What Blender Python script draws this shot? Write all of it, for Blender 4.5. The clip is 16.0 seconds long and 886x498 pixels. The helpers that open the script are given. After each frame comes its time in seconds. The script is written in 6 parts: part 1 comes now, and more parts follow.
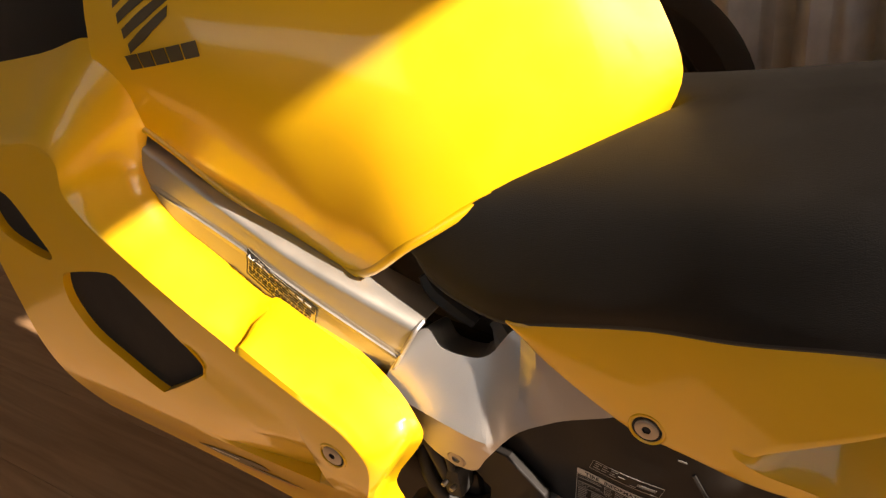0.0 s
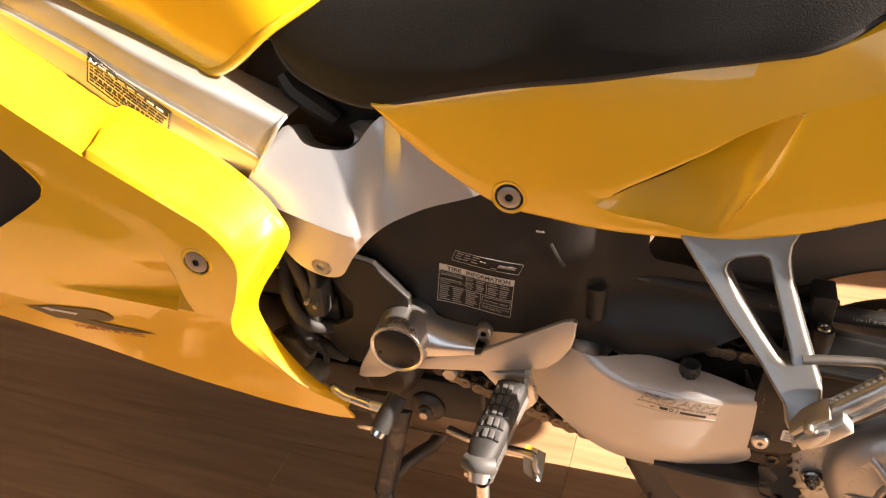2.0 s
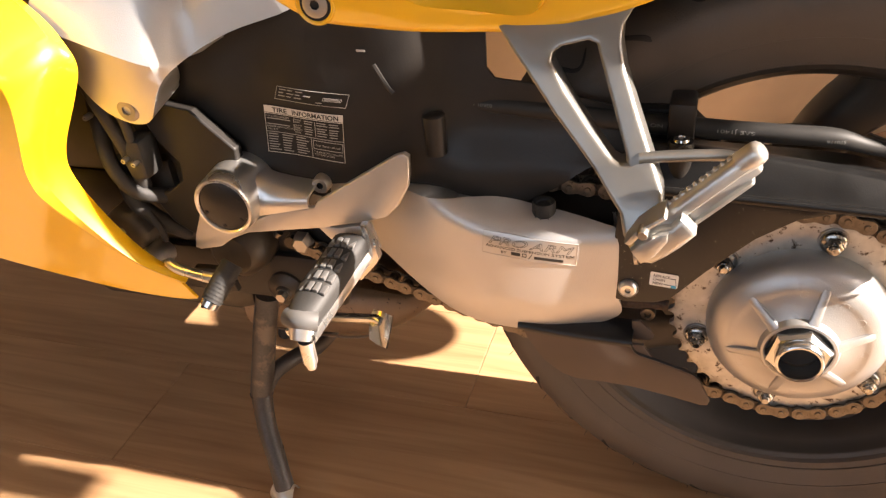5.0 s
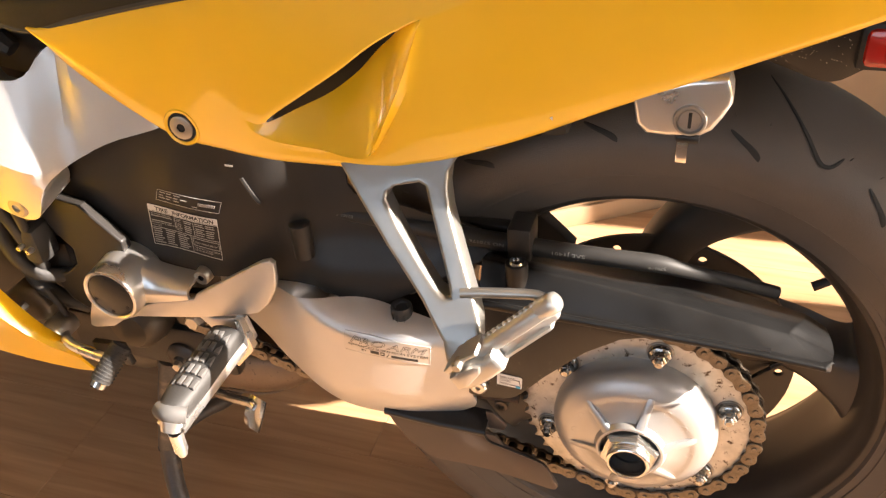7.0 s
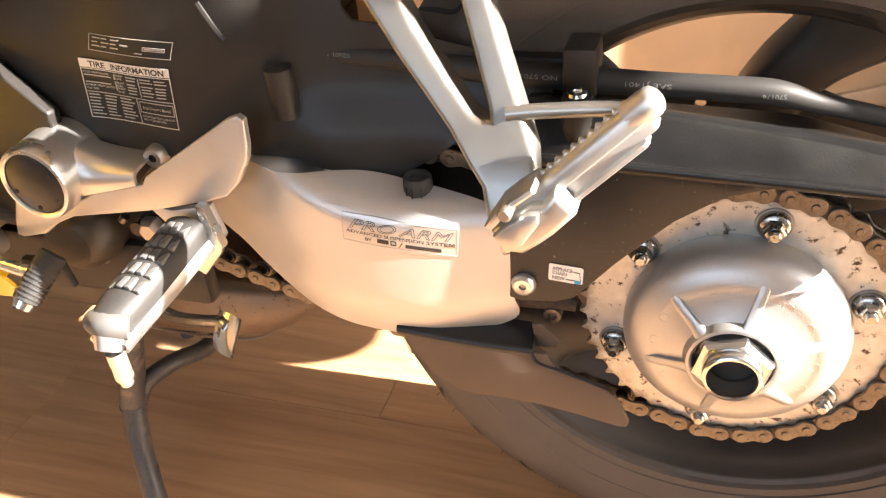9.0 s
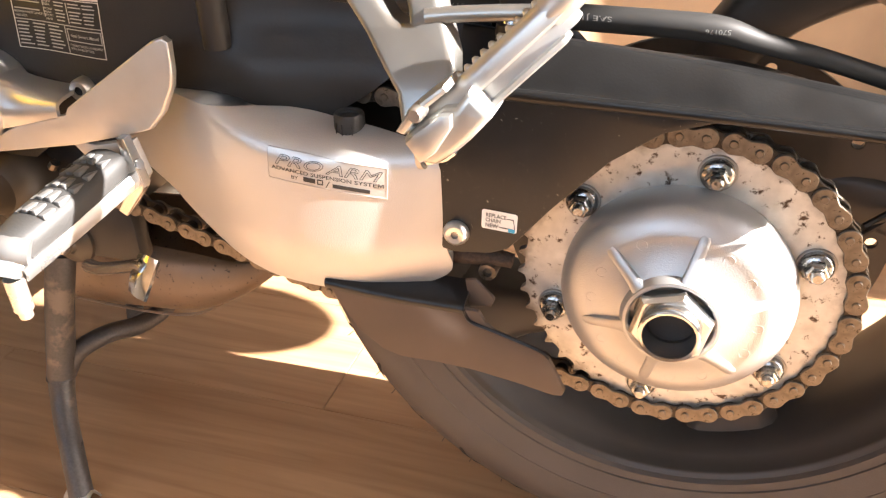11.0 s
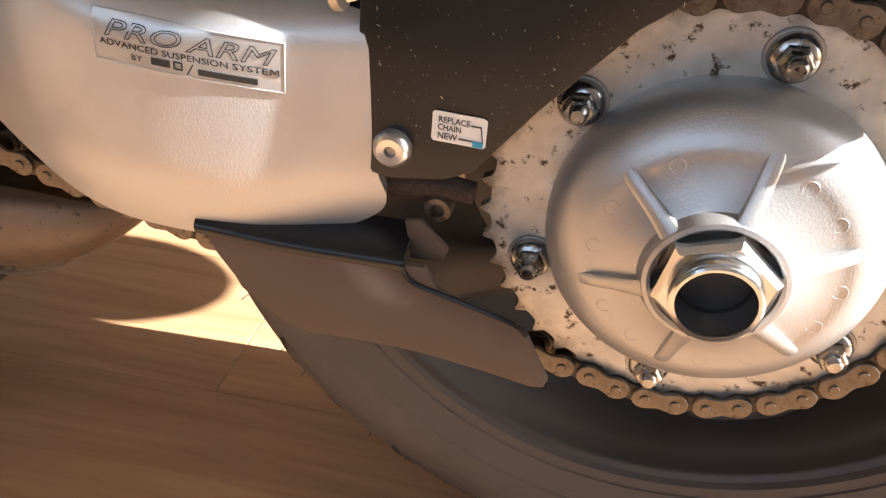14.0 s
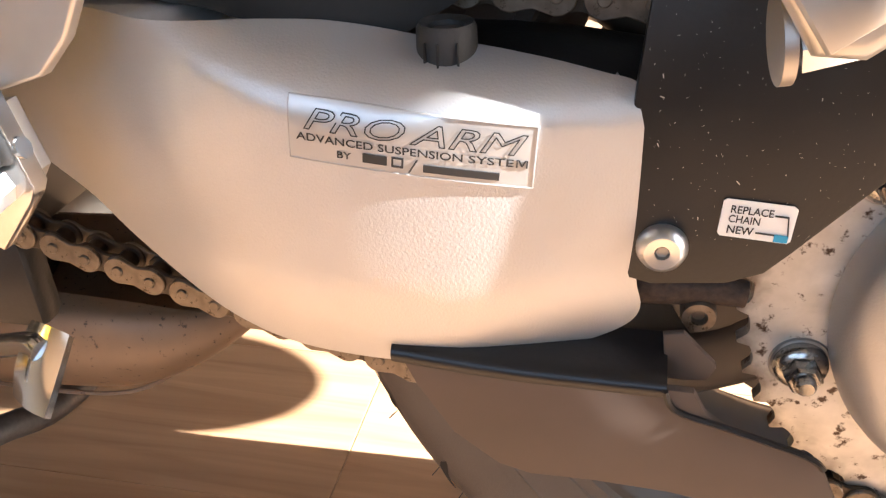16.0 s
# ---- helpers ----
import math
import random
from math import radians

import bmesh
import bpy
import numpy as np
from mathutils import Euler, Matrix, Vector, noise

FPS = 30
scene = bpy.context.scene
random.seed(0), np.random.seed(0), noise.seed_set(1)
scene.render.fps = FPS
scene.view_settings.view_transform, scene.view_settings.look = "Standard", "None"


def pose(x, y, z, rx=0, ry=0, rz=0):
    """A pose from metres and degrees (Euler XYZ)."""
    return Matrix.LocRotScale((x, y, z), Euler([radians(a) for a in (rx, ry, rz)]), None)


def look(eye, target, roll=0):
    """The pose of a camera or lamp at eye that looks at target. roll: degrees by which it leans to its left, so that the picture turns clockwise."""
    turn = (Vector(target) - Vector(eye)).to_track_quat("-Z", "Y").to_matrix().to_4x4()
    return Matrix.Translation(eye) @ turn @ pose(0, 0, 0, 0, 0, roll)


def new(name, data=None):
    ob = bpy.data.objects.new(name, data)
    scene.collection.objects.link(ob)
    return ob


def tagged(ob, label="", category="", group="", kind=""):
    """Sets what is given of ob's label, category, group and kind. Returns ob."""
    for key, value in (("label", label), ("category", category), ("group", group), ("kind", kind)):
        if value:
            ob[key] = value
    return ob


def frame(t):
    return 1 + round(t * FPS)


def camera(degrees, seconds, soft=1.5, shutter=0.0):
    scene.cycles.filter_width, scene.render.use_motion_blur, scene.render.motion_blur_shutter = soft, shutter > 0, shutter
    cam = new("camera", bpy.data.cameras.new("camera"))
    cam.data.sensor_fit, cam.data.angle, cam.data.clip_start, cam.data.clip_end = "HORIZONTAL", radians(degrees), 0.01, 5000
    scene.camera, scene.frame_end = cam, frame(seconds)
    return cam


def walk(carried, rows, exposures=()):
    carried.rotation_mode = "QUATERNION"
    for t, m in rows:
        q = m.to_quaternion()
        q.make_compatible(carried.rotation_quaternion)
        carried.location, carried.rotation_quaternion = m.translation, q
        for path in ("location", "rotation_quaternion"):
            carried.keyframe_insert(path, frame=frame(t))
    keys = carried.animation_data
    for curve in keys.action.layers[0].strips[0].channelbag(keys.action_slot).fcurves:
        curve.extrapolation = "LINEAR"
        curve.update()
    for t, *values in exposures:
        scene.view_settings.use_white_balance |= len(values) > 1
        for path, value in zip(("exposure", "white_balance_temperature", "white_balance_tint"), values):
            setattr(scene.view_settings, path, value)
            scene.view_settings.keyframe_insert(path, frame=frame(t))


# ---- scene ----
cam = camera(56.40, 16.0, soft=1.3)
ROWS = [
    (0, pose(-0.2066, -0.6304, 1.1196, 58.62, 8.05, 32.00)),
    (0.5, pose(-0.2396, -0.6618, 1.0783, 58.18, 6.48, 27.71)),
    (1, pose(-0.2673, -0.7251, 1.0462, 57.95, 3.40, 20.23)),
    (1.5, pose(-0.2485, -0.7553, 1.0089, 57.00, 3.07, 19.08)),
    (2, pose(-0.2343, -0.7712, 0.9793, 56.68, 2.86, 17.87)),
    (2.5, pose(-0.2209, -0.7775, 0.9429, 57.17, 3.11, 17.20)),
    (3, pose(-0.2127, -0.7775, 0.9084, 56.96, 3.73, 16.85)),
    (3.5, pose(-0.2028, -0.7709, 0.8672, 58.26, 3.88, 16.70)),
    (4, pose(-0.1733, -0.7503, 0.8236, 58.99, 4.40, 17.07)),
    (4.5, pose(-0.1351, -0.7314, 0.7909, 57.74, 4.32, 17.41)),
    (4.7, pose(-0.1174, -0.7260, 0.7901, 56.87, 4.81, 17.24)),
    (6.8, pose(0.0265, -0.6920, 0.9079, 54.93, 4.22, 18.59)),
    (7, pose(0.0259, -0.6662, 0.9093, 54.74, 3.57, 17.51)),
    (7.5, pose(0.0008, -0.5758, 0.8536, 52.80, 3.41, 14.89)),
    (8, pose(-0.0396, -0.5562, 0.7841, 52.97, 3.89, 15.17)),
    (8.2, pose(-0.0437, -0.5586, 0.7550, 53.20, 4.19, 15.31)),
    (10.3, pose(-0.0081, -0.6146, 0.6769, 59.72, 4.20, 20.27)),
    (10.5, pose(-0.0066, -0.6061, 0.6628, 59.89, 3.97, 20.29)),
    (11, pose(0.0060, -0.5832, 0.6295, 58.95, 2.26, 18.07)),
    (11.5, pose(0.0238, -0.5581, 0.6043, 57.48, 0.90, 15.44)),
    (12, pose(0.0489, -0.5425, 0.5893, 56.83, 0.13, 13.63)),
    (12.5, pose(0.0702, -0.5273, 0.5796, 55.95, -0.16, 12.14)),
    (13, pose(0.0604, -0.5121, 0.5685, 55.90, -0.80, 11.23)),
    (13.5, pose(0.0097, -0.4701, 0.5395, 55.55, -0.99, 12.28)),
    (14, pose(-0.0484, -0.4418, 0.5228, 55.80, -0.70, 13.47)),
    (14.5, pose(-0.0941, -0.4247, 0.5229, 57.44, 0.09, 13.94)),
    (15, pose(-0.1282, -0.4070, 0.5108, 58.12, 1.38, 12.84)),
    (15.5, pose(-0.1459, -0.3970, 0.5084, 59.22, 2.12, 12.18)),
    (16, pose(-0.1599, -0.3878, 0.5035, 59.54, 2.30, 11.89)),
]
# ---- path end ----
EXPO = [(0.0, 1.32, 8100, 19), (1.0, 1.62, 7900, 19), (2.0, 2.20, 7700, 20), (4.0, 2.50, 7500, 19), (7.0, 2.78, 7400, 17), (8.2, 3.22, 7150, 15), (10.5, 3.38, 6700, 14), (11.5, 3.28, 6600, 14), (13.0, 2.66, 6600, 14), (13.7, 2.64, 6400, 13), (14.5, 3.00, 6150, 12), (16.0, 3.20, 6000, 12)]
walk(cam, ROWS, EXPO)

# ---- light ----
SUN_EL, SUN_AZ = 30.0, 2.0      # degrees above the floor; turned from +x towards +y
world = bpy.data.worlds.new("daylight")
world.use_nodes = True
scene.world = world
wn = world.node_tree
sky = wn.nodes.new("ShaderNodeTexSky")
sky.sky_type = 'NISHITA'
sky.sun_disc = False
sky.sun_elevation = radians(SUN_EL)
sky.sun_rotation = radians(90 - SUN_AZ)
wn.nodes["Background"].inputs[1].default_value = 0.08
wn.links.new(sky.outputs[0], wn.nodes["Background"].inputs[0])
sun = new("sun", bpy.data.lights.new("sun", 'SUN'))
sun.data.energy, sun.data.angle, sun.data.color = 5.0, radians(0.5), (1.0, 0.97, 0.92)
to_sun = Vector((math.cos(radians(SUN_EL)) * math.cos(radians(SUN_AZ)), math.cos(radians(SUN_EL)) * math.sin(radians(SUN_AZ)), math.sin(radians(SUN_EL))))
sun.matrix_world = look(to_sun * 5, (0, 0, 0))
WALL_X = 1.5                     # the window wall behind the motorcycle
win = new("window_light", bpy.data.lights.new("window_light", 'AREA'))
win.data.shape, win.data.size, win.data.size_y, win.data.energy, win.data.color = 'RECTANGLE', 3.0, 2.0, 0.5, (0.92, 0.96, 1.0)
win.matrix_world = look((WALL_X + 0.05, 0, 1.3), (-1.0, 0, 0.9))

# cool fill lamp added on the near side, in an opening out of view
side = new("side_fill_light", bpy.data.lights.new("side_fill_light", 'AREA'))
side.data.shape, side.data.size, side.data.size_y, side.data.energy, side.data.color = 'RECTANGLE', 2.7, 1.25, 2.0, (0.84, 0.93, 1.0)
side.matrix_world = look((-0.8, -3.05, 1.55), (-0.6, 0, 0.9))

# ---- materials ----
def material(name, color, rough=0.5, metal=0.0, coat=0.0, grain=0.0, grain_size=400.0, vary=0.08, vary_size=18.0, dirt=None, dirt_size=30.0, dirt_amount=0.0, flat_bump=0.0, bump_size=600.0):
    """A surface with colour variation at two scales, fine relief and dirt blots."""
    m = bpy.data.materials.new(name)
    m.use_nodes = True
    n, l = m.node_tree.nodes, m.node_tree.links
    b = n["Principled BSDF"]
    b.inputs["Roughness"].default_value, b.inputs["Metallic"].default_value, b.inputs["Coat Weight"].default_value = rough, metal, coat
    b.inputs["Coat Roughness"].default_value = 0.06
    co = n.new("ShaderNodeTexCoord")
    a = n.new("ShaderNodeTexNoise")
    a.inputs["Scale"].default_value, a.inputs["Detail"].default_value = vary_size, 6
    l.new(co.outputs["Object"], a.inputs["Vector"])
    g = n.new("ShaderNodeTexNoise")
    g.inputs["Scale"].default_value, g.inputs["Detail"].default_value = grain_size, 3
    l.new(co.outputs["Object"], g.inputs["Vector"])
    ramp = n.new("ShaderNodeMapRange")
    ramp.inputs["From Min"].default_value, ramp.inputs["From Max"].default_value = 0.3, 0.7
    ramp.inputs["To Min"].default_value, ramp.inputs["To Max"].default_value = 1 - vary, 1 + vary
    l.new(a.outputs["Fac"], ramp.inputs["Value"])
    gr = n.new("ShaderNodeMapRange")
    gr.inputs["From Min"].default_value, gr.inputs["From Max"].default_value = 0.3, 0.7
    gr.inputs["To Min"].default_value, gr.inputs["To Max"].default_value = 1 - grain, 1 + grain
    l.new(g.outputs["Fac"], gr.inputs["Value"])
    mul = n.new("ShaderNodeMath")
    mul.operation = 'MULTIPLY'
    l.new(ramp.outputs[0], mul.inputs[0])
    l.new(gr.outputs[0], mul.inputs[1])
    mix = n.new("ShaderNodeMix")
    mix.data_type, mix.blend_type = 'RGBA', 'MULTIPLY'
    mix.inputs["Factor"].default_value = 1.0
    mix.inputs[6].default_value = (*color, 1)
    l.new(mul.outputs[0], mix.inputs[7])
    out = mix.outputs[2]
    if dirt:
        d = n.new("ShaderNodeTexNoise")
        d.inputs["Scale"].default_value, d.inputs["Detail"].default_value, d.inputs["Roughness"].default_value = dirt_size, 8, 0.65
        l.new(co.outputs["Object"], d.inputs["Vector"])
        dr = n.new("ShaderNodeMapRange")
        dr.inputs["From Min"].default_value, dr.inputs["From Max"].default_value = 1 - dirt_amount, 1 - dirt_amount + 0.06
        l.new(d.outputs["Fac"], dr.inputs["Value"])
        mx = n.new("ShaderNodeMix")
        mx.data_type = 'RGBA'
        mx.inputs[7].default_value = (*dirt, 1)
        l.new(dr.outputs[0], mx.inputs[0])
        l.new(out, mx.inputs[6])
        out = mx.outputs[2]
    l.new(out, b.inputs["Base Color"])
    rr = n.new("ShaderNodeMapRange")
    rr.inputs["From Min"].default_value, rr.inputs["From Max"].default_value = 0.3, 0.7
    rr.inputs["To Min"].default_value, rr.inputs["To Max"].default_value = max(0.02, rough - 0.06), min(1, rough + 0.06)
    l.new(a.outputs["Fac"], rr.inputs["Value"])
    l.new(rr.outputs[0], b.inputs["Roughness"])
    if flat_bump:
        bt = n.new("ShaderNodeTexNoise")
        bt.inputs["Scale"].default_value, bt.inputs["Detail"].default_value = bump_size, 4
        l.new(co.outputs["Object"], bt.inputs["Vector"])
        bu = n.new("ShaderNodeBump")
        bu.inputs["Strength"].default_value, bu.inputs["Distance"].default_value = flat_bump, 0.001
        l.new(bt.outputs["Fac"], bu.inputs["Height"])
        l.new(bu.outputs[0], b.inputs["Normal"])
    return m


YELLOW = material("yellow_paint", (0.85, 0.480, 0.014), 0.42, 0, 0.85, vary=0.03)
YELLOW.node_tree.nodes["Principled BSDF"].inputs["Coat Roughness"].default_value = 0.07
SEAT = material("seat_vinyl", (0.010, 0.0092, 0.0085), 0.62, vary=0.1, flat_bump=0.5, bump_size=900)
CAST = material("cast_alloy", (0.47, 0.465, 0.455), 0.46, 0.72, vary=0.06, flat_bump=0.22, bump_size=1000)
HUB = material("cast_hub_alloy", (0.40, 0.395, 0.385), 0.36, 0.65, vary=0.09, flat_bump=0.2, bump_size=1000)
SATIN = material("satin_alloy", (0.62, 0.615, 0.60), 0.30, 0.9, vary=0.06)
BRACKET = material("dull_cast_alloy", (0.26, 0.255, 0.24), 0.36, 0.85, vary=0.08)
PEG = material("worn_alloy", (0.46, 0.455, 0.435), 0.38, 0.8, vary=0.08)
CHROME = material("chrome", (0.56, 0.56, 0.55), 0.16, 0.97, vary=0.05)
STEEL = material("dull_steel", (0.38, 0.36, 0.33), 0.4, 0.9, vary=0.15)
BLACK = material("black_plastic", (0.018, 0.016, 0.0145), 0.45, vary=0.15, vary_size=25, flat_bump=0.15, bump_size=500)
DUSTY = material("dusty_black_plastic", (0.0105, 0.0100, 0.0100), 0.36, vary=0.15, vary_size=25, flat_bump=0.1, bump_size=500)
# black plastic, its colour browned for floor bounce and lens haze
BOUNCE_BROWN = material("bounce_brown_plastic", (0.085, 0.062, 0.048), 0.55, vary=0.12)
STAND = material("stand_paint", (.040, .036, .034), .5, 0.0, grain=.2, vary=.25, vary_size=30, dirt=(.11, .085, .065), dirt_size=14, dirt_amount=.4)
CHAIN_DIRT = material("caked_dirt", (.05, .030, .019), .8, 0.2, grain=.3, vary=.35, vary_size=120, flat_bump=.5, bump_size=400)
FRAME_ALLOY = material("frame_alloy", (.40, .385, .355), .48, 0.75, vary=.08, flat_bump=.10, bump_size=500)
FRAME_CAST = material("frame_cast_alloy", (.50, .49, .475), .44, 0.8, vary=.06, flat_bump=.22, bump_size=1000)
SWING_ALLOY = material("swingarm_alloy", (0.49, 0.482, 0.47), 0.42, 0.62, vary=0.06, flat_bump=0.22, bump_size=1000)
NUT = material("dirty_zinc", (0.36, 0.35, 0.33), 0.24, 0.95, vary=0.2, vary_size=200, dirt=(0.03, 0.025, 0.02), dirt_size=240, dirt_amount=0.40)
# paler than RUBBER for wear and, painted in, sunlight on the pads
RUBBER_WORN_LIT = material("worn_lit_rubber", (0.085, 0.083, 0.081), 0.5, vary=0.15)
RAIL = material("satin_black_plastic", (0.0075, 0.0074, 0.0074), 0.36, vary=0.12, vary_size=30, flat_bump=0.12, bump_size=700)
HOSE = material("hose_rubber", (0.022, 0.021, 0.020), 0.55, vary=0.12)
for plastic in (DUSTY, BOUNCE_BROWN, HOSE):
    plastic.node_tree.nodes["Principled BSDF"].inputs["Specular IOR Level"].default_value = 0.24
RUBBER = material("rubber", (0.02, 0.019, 0.018), 0.65, vary=0.12, flat_bump=0.2)
TYRE = material("tyre_rubber", (0.070, 0.056, 0.046), 0.62, vary=0.15, flat_bump=0.25, bump_size=800)
RIM = material("rim_paint", (0.045, 0.037, 0.030), 0.42, 0.0, 0.0, vary=0.1)
for m, level in ((SEAT, .2), (BLACK, .3), (DUSTY, .35), (RAIL, .28), (HOSE, .25), (RIM, .35)):
    m.node_tree.nodes["Principled BSDF"].inputs["Specular IOR Level"].default_value = level
SPROCKET = material("zinc_plate", (0.52, 0.50, 0.45), 0.42, 0.45, vary=0.2, vary_size=70, dirt=(0.060, 0.034, 0.018), dirt_size=110, dirt_amount=0.428)


def rim_grime(m, r0, r1, color):
    """Chain grease and rust that thicken towards the teeth, uneven round the rim."""
    n, l = m.node_tree.nodes, m.node_tree.links
    b = n["Principled BSDF"]
    source = b.inputs["Base Color"].links[0].from_socket
    co = n.new("ShaderNodeTexCoord")
    flatten = n.new("ShaderNodeVectorMath")
    flatten.operation = 'MULTIPLY'
    flatten.inputs[1].default_value = (1, 0, 1)
    l.new(co.outputs["Object"], flatten.inputs[0])
    far = n.new("ShaderNodeVectorMath")
    far.operation = 'LENGTH'
    l.new(flatten.outputs[0], far.inputs[0])
    noise = n.new("ShaderNodeTexNoise")
    noise.inputs["Scale"].default_value, noise.inputs["Detail"].default_value = 90, 6
    l.new(co.outputs["Object"], noise.inputs["Vector"])
    add = n.new("ShaderNodeMath")
    add.operation = 'MULTIPLY_ADD'
    add.inputs[1].default_value = 0.024
    l.new(noise.outputs["Fac"], add.inputs[0])
    l.new(far.outputs["Value"], add.inputs[2])
    ramp = n.new("ShaderNodeMapRange")
    ramp.inputs["From Min"].default_value, ramp.inputs["From Max"].default_value = r0 + 0.012, r1 + 0.012
    ramp.inputs["To Max"].default_value = 0.85
    l.new(add.outputs[0], ramp.inputs["Value"])
    mx = n.new("ShaderNodeMix")
    mx.data_type = 'RGBA'
    mx.inputs[7].default_value = (*color, 1)
    l.new(ramp.outputs[0], mx.inputs[0])
    l.new(source, mx.inputs[6])
    l.new(mx.outputs[2], b.inputs["Base Color"])


rim_grime(SPROCKET, .098, .110, (.070, .046, .030))
CHAIN = material("worn_chain_steel", (0.16, 0.132, 0.102), 0.45, 0.8, vary=0.3, vary_size=150, dirt=(0.05, 0.035, 0.02), dirt_size=260, dirt_amount=0.42)
EXHAUST = material("stained_steel", (0.20, 0.135, 0.085), 0.5, 0.2, vary=0.2, dirt=(0.04, 0.03, 0.02), dirt_size=220, dirt_amount=0.39)
WALL = material("plaster", (0.78, 0.74, 0.68), 0.8, vary=0.04)
# near-black that paints the shade in gaps, sockets, recesses and openings
DARK = material("gap_shade", (0.012, 0.011, 0.010), 0.8)


GREY_MARK = material("grey_print", (0.085, 0.058, 0.022), 0.5)
RED_MARK = material("red_print", (0.30, 0.06, 0.008), 0.4)
STICKER_DARK = material("black_print", (0.015, 0.014, 0.013), 0.45)
STICKER_PALE = material("pale_print", (0.62, 0.60, 0.55), 0.5)
STICKER_GREY = material("grey_fine_print", (0.36, 0.35, 0.33), 0.5)
STICKER_WHITE = material("white_sticker", (0.75, 0.74, 0.70), 0.45, vary=0.04)
STICKER_SILVER = material("silver_sticker", (0.48, 0.47, 0.45), 0.35, 0.65, vary=0.04)
HOSE_PRINT = material("faded_grey_print", (0.13, 0.127, 0.12), 0.5)
STICKER_FOIL = material("foil_sticker", (0.60, 0.55, 0.42), 0.3, 0.6, vary=0.04)
BLUE = material("blue_print", (0.02, 0.30, 0.50), 0.45)
RED = material("red_reflector", (0.35, 0.01, 0.006), 0.2, 0, 0.6)
CHAIN_DARK = material("oily_chain_steel", (0.05, 0.04, 0.03), 0.4, 0.7, vary=0.3, vary_size=150)
ENGINE_PALE = material("dull_engine_alloy", (0.20, 0.175, 0.145), 0.48, 0.4, vary=0.2, vary_size=50)
ENGINE = material("engine_casting", (0.045, 0.038, 0.030), 0.45, 0.4, vary=0.25, vary_size=40)
SATIN_WARM = material("brushed_alloy", (0.52, 0.505, 0.48), 0.40, 0.75, vary=0.08, vary_size=30)
CLOTH = material("curtain_cloth", (0.80, 0.76, 0.70), 0.9, vary=0.12, vary_size=9)
CLOTH_DARK = material("brown_steel", (0.09, 0.05, 0.02), 0.5, 0.3, vary=0.15)
PLINTH = material("tan_board", (0.30, 0.20, 0.12), 0.5, vary=0.12, vary_size=9)
BROWN_RUBBER = material("brown_rubber", (0.020, 0.012, 0.006), 0.95, vary=0.15)


def wood():
    m = material("laminate", (0.47, 0.278, 0.140), 0.42, vary=0.1, vary_size=6)
    n, l = m.node_tree.nodes, m.node_tree.links
    b = n["Principled BSDF"]
    co = n.new("ShaderNodeTexCoord")
    mp = n.new("ShaderNodeMapping")
    mp.inputs["Scale"].default_value = (3.0, 45.0, 1.0)
    l.new(co.outputs["Object"], mp.inputs["Vector"])
    info = n.new("ShaderNodeObjectInfo")
    addv = n.new("ShaderNodeVectorMath")
    mulr = n.new("ShaderNodeMath")
    mulr.operation = 'MULTIPLY'
    mulr.inputs[1].default_value = 40
    l.new(info.outputs["Random"], mulr.inputs[0])
    l.new(mp.outputs[0], addv.inputs[0])
    l.new(mulr.outputs[0], addv.inputs[1])
    t = n.new("ShaderNodeTexNoise")
    t.inputs["Scale"].default_value, t.inputs["Detail"].default_value, t.inputs["Distortion"].default_value = 1.0, 8, 1.2
    l.new(addv.outputs[0], t.inputs["Vector"])
    r = n.new("ShaderNodeValToRGB")
    r.color_ramp.elements[0].position, r.color_ramp.elements[0].color = 0.30, (0.31, 0.172, 0.085, 1)
    r.color_ramp.elements[1].position, r.color_ramp.elements[1].color = 0.70, (0.45, 0.272, 0.146, 1)
    l.new(t.outputs["Fac"], r.inputs[0])
    hs = n.new("ShaderNodeHueSaturation")
    vr = n.new("ShaderNodeMapRange")
    vr.inputs["To Min"].default_value, vr.inputs["To Max"].default_value = 0.94, 1.06
    l.new(info.outputs["Random"], vr.inputs["Value"])
    l.new(vr.outputs[0], hs.inputs["Value"])
    l.new(r.outputs[0], hs.inputs["Color"])
    l.new(hs.outputs[0], b.inputs["Base Color"])
    return m


WOOD = wood()


# ---- builders ----
def obj(name, bm, mat, parent=None, label="", smooth=40):
    me = bpy.data.meshes.new(name)
    bm.normal_update()
    bm.to_mesh(me)
    bm.free()
    if smooth:
        me.polygons.foreach_set("use_smooth", [True] * len(me.polygons))
        me.set_sharp_from_angle(angle=radians(smooth))
    me.materials.append(mat)
    ob = new(name, me)
    if parent:
        ob.parent = parent
    if label:
        ob["label"] = label
    return ob


def part(name, bm, mat, parent, label="", smooth=40):
    return obj(name, bm, mat, parent, label, smooth)


def spline(pts, n, closed=False):
    """Points along a smooth curve through pts, n to each stretch."""
    p = [Vector(q) for q in pts]
    k = len(p)
    out = []
    for i in range(k if closed else k - 1):
        a, b, c, d = (p[(i - 1) % k], p[i], p[(i + 1) % k], p[(i + 2) % k]) if closed else (p[max(i - 1, 0)], p[i], p[i + 1], p[min(i + 2, k - 1)])
        for j in range(n):
            t = j / n
            out.append(0.5 * (2 * b + (c - a) * t + (2 * a - 5 * b + 4 * c - d) * t * t + (3 * b - a - 3 * c + d) * t ** 3))
    if not closed:
        out.append(p[-1])
    return out


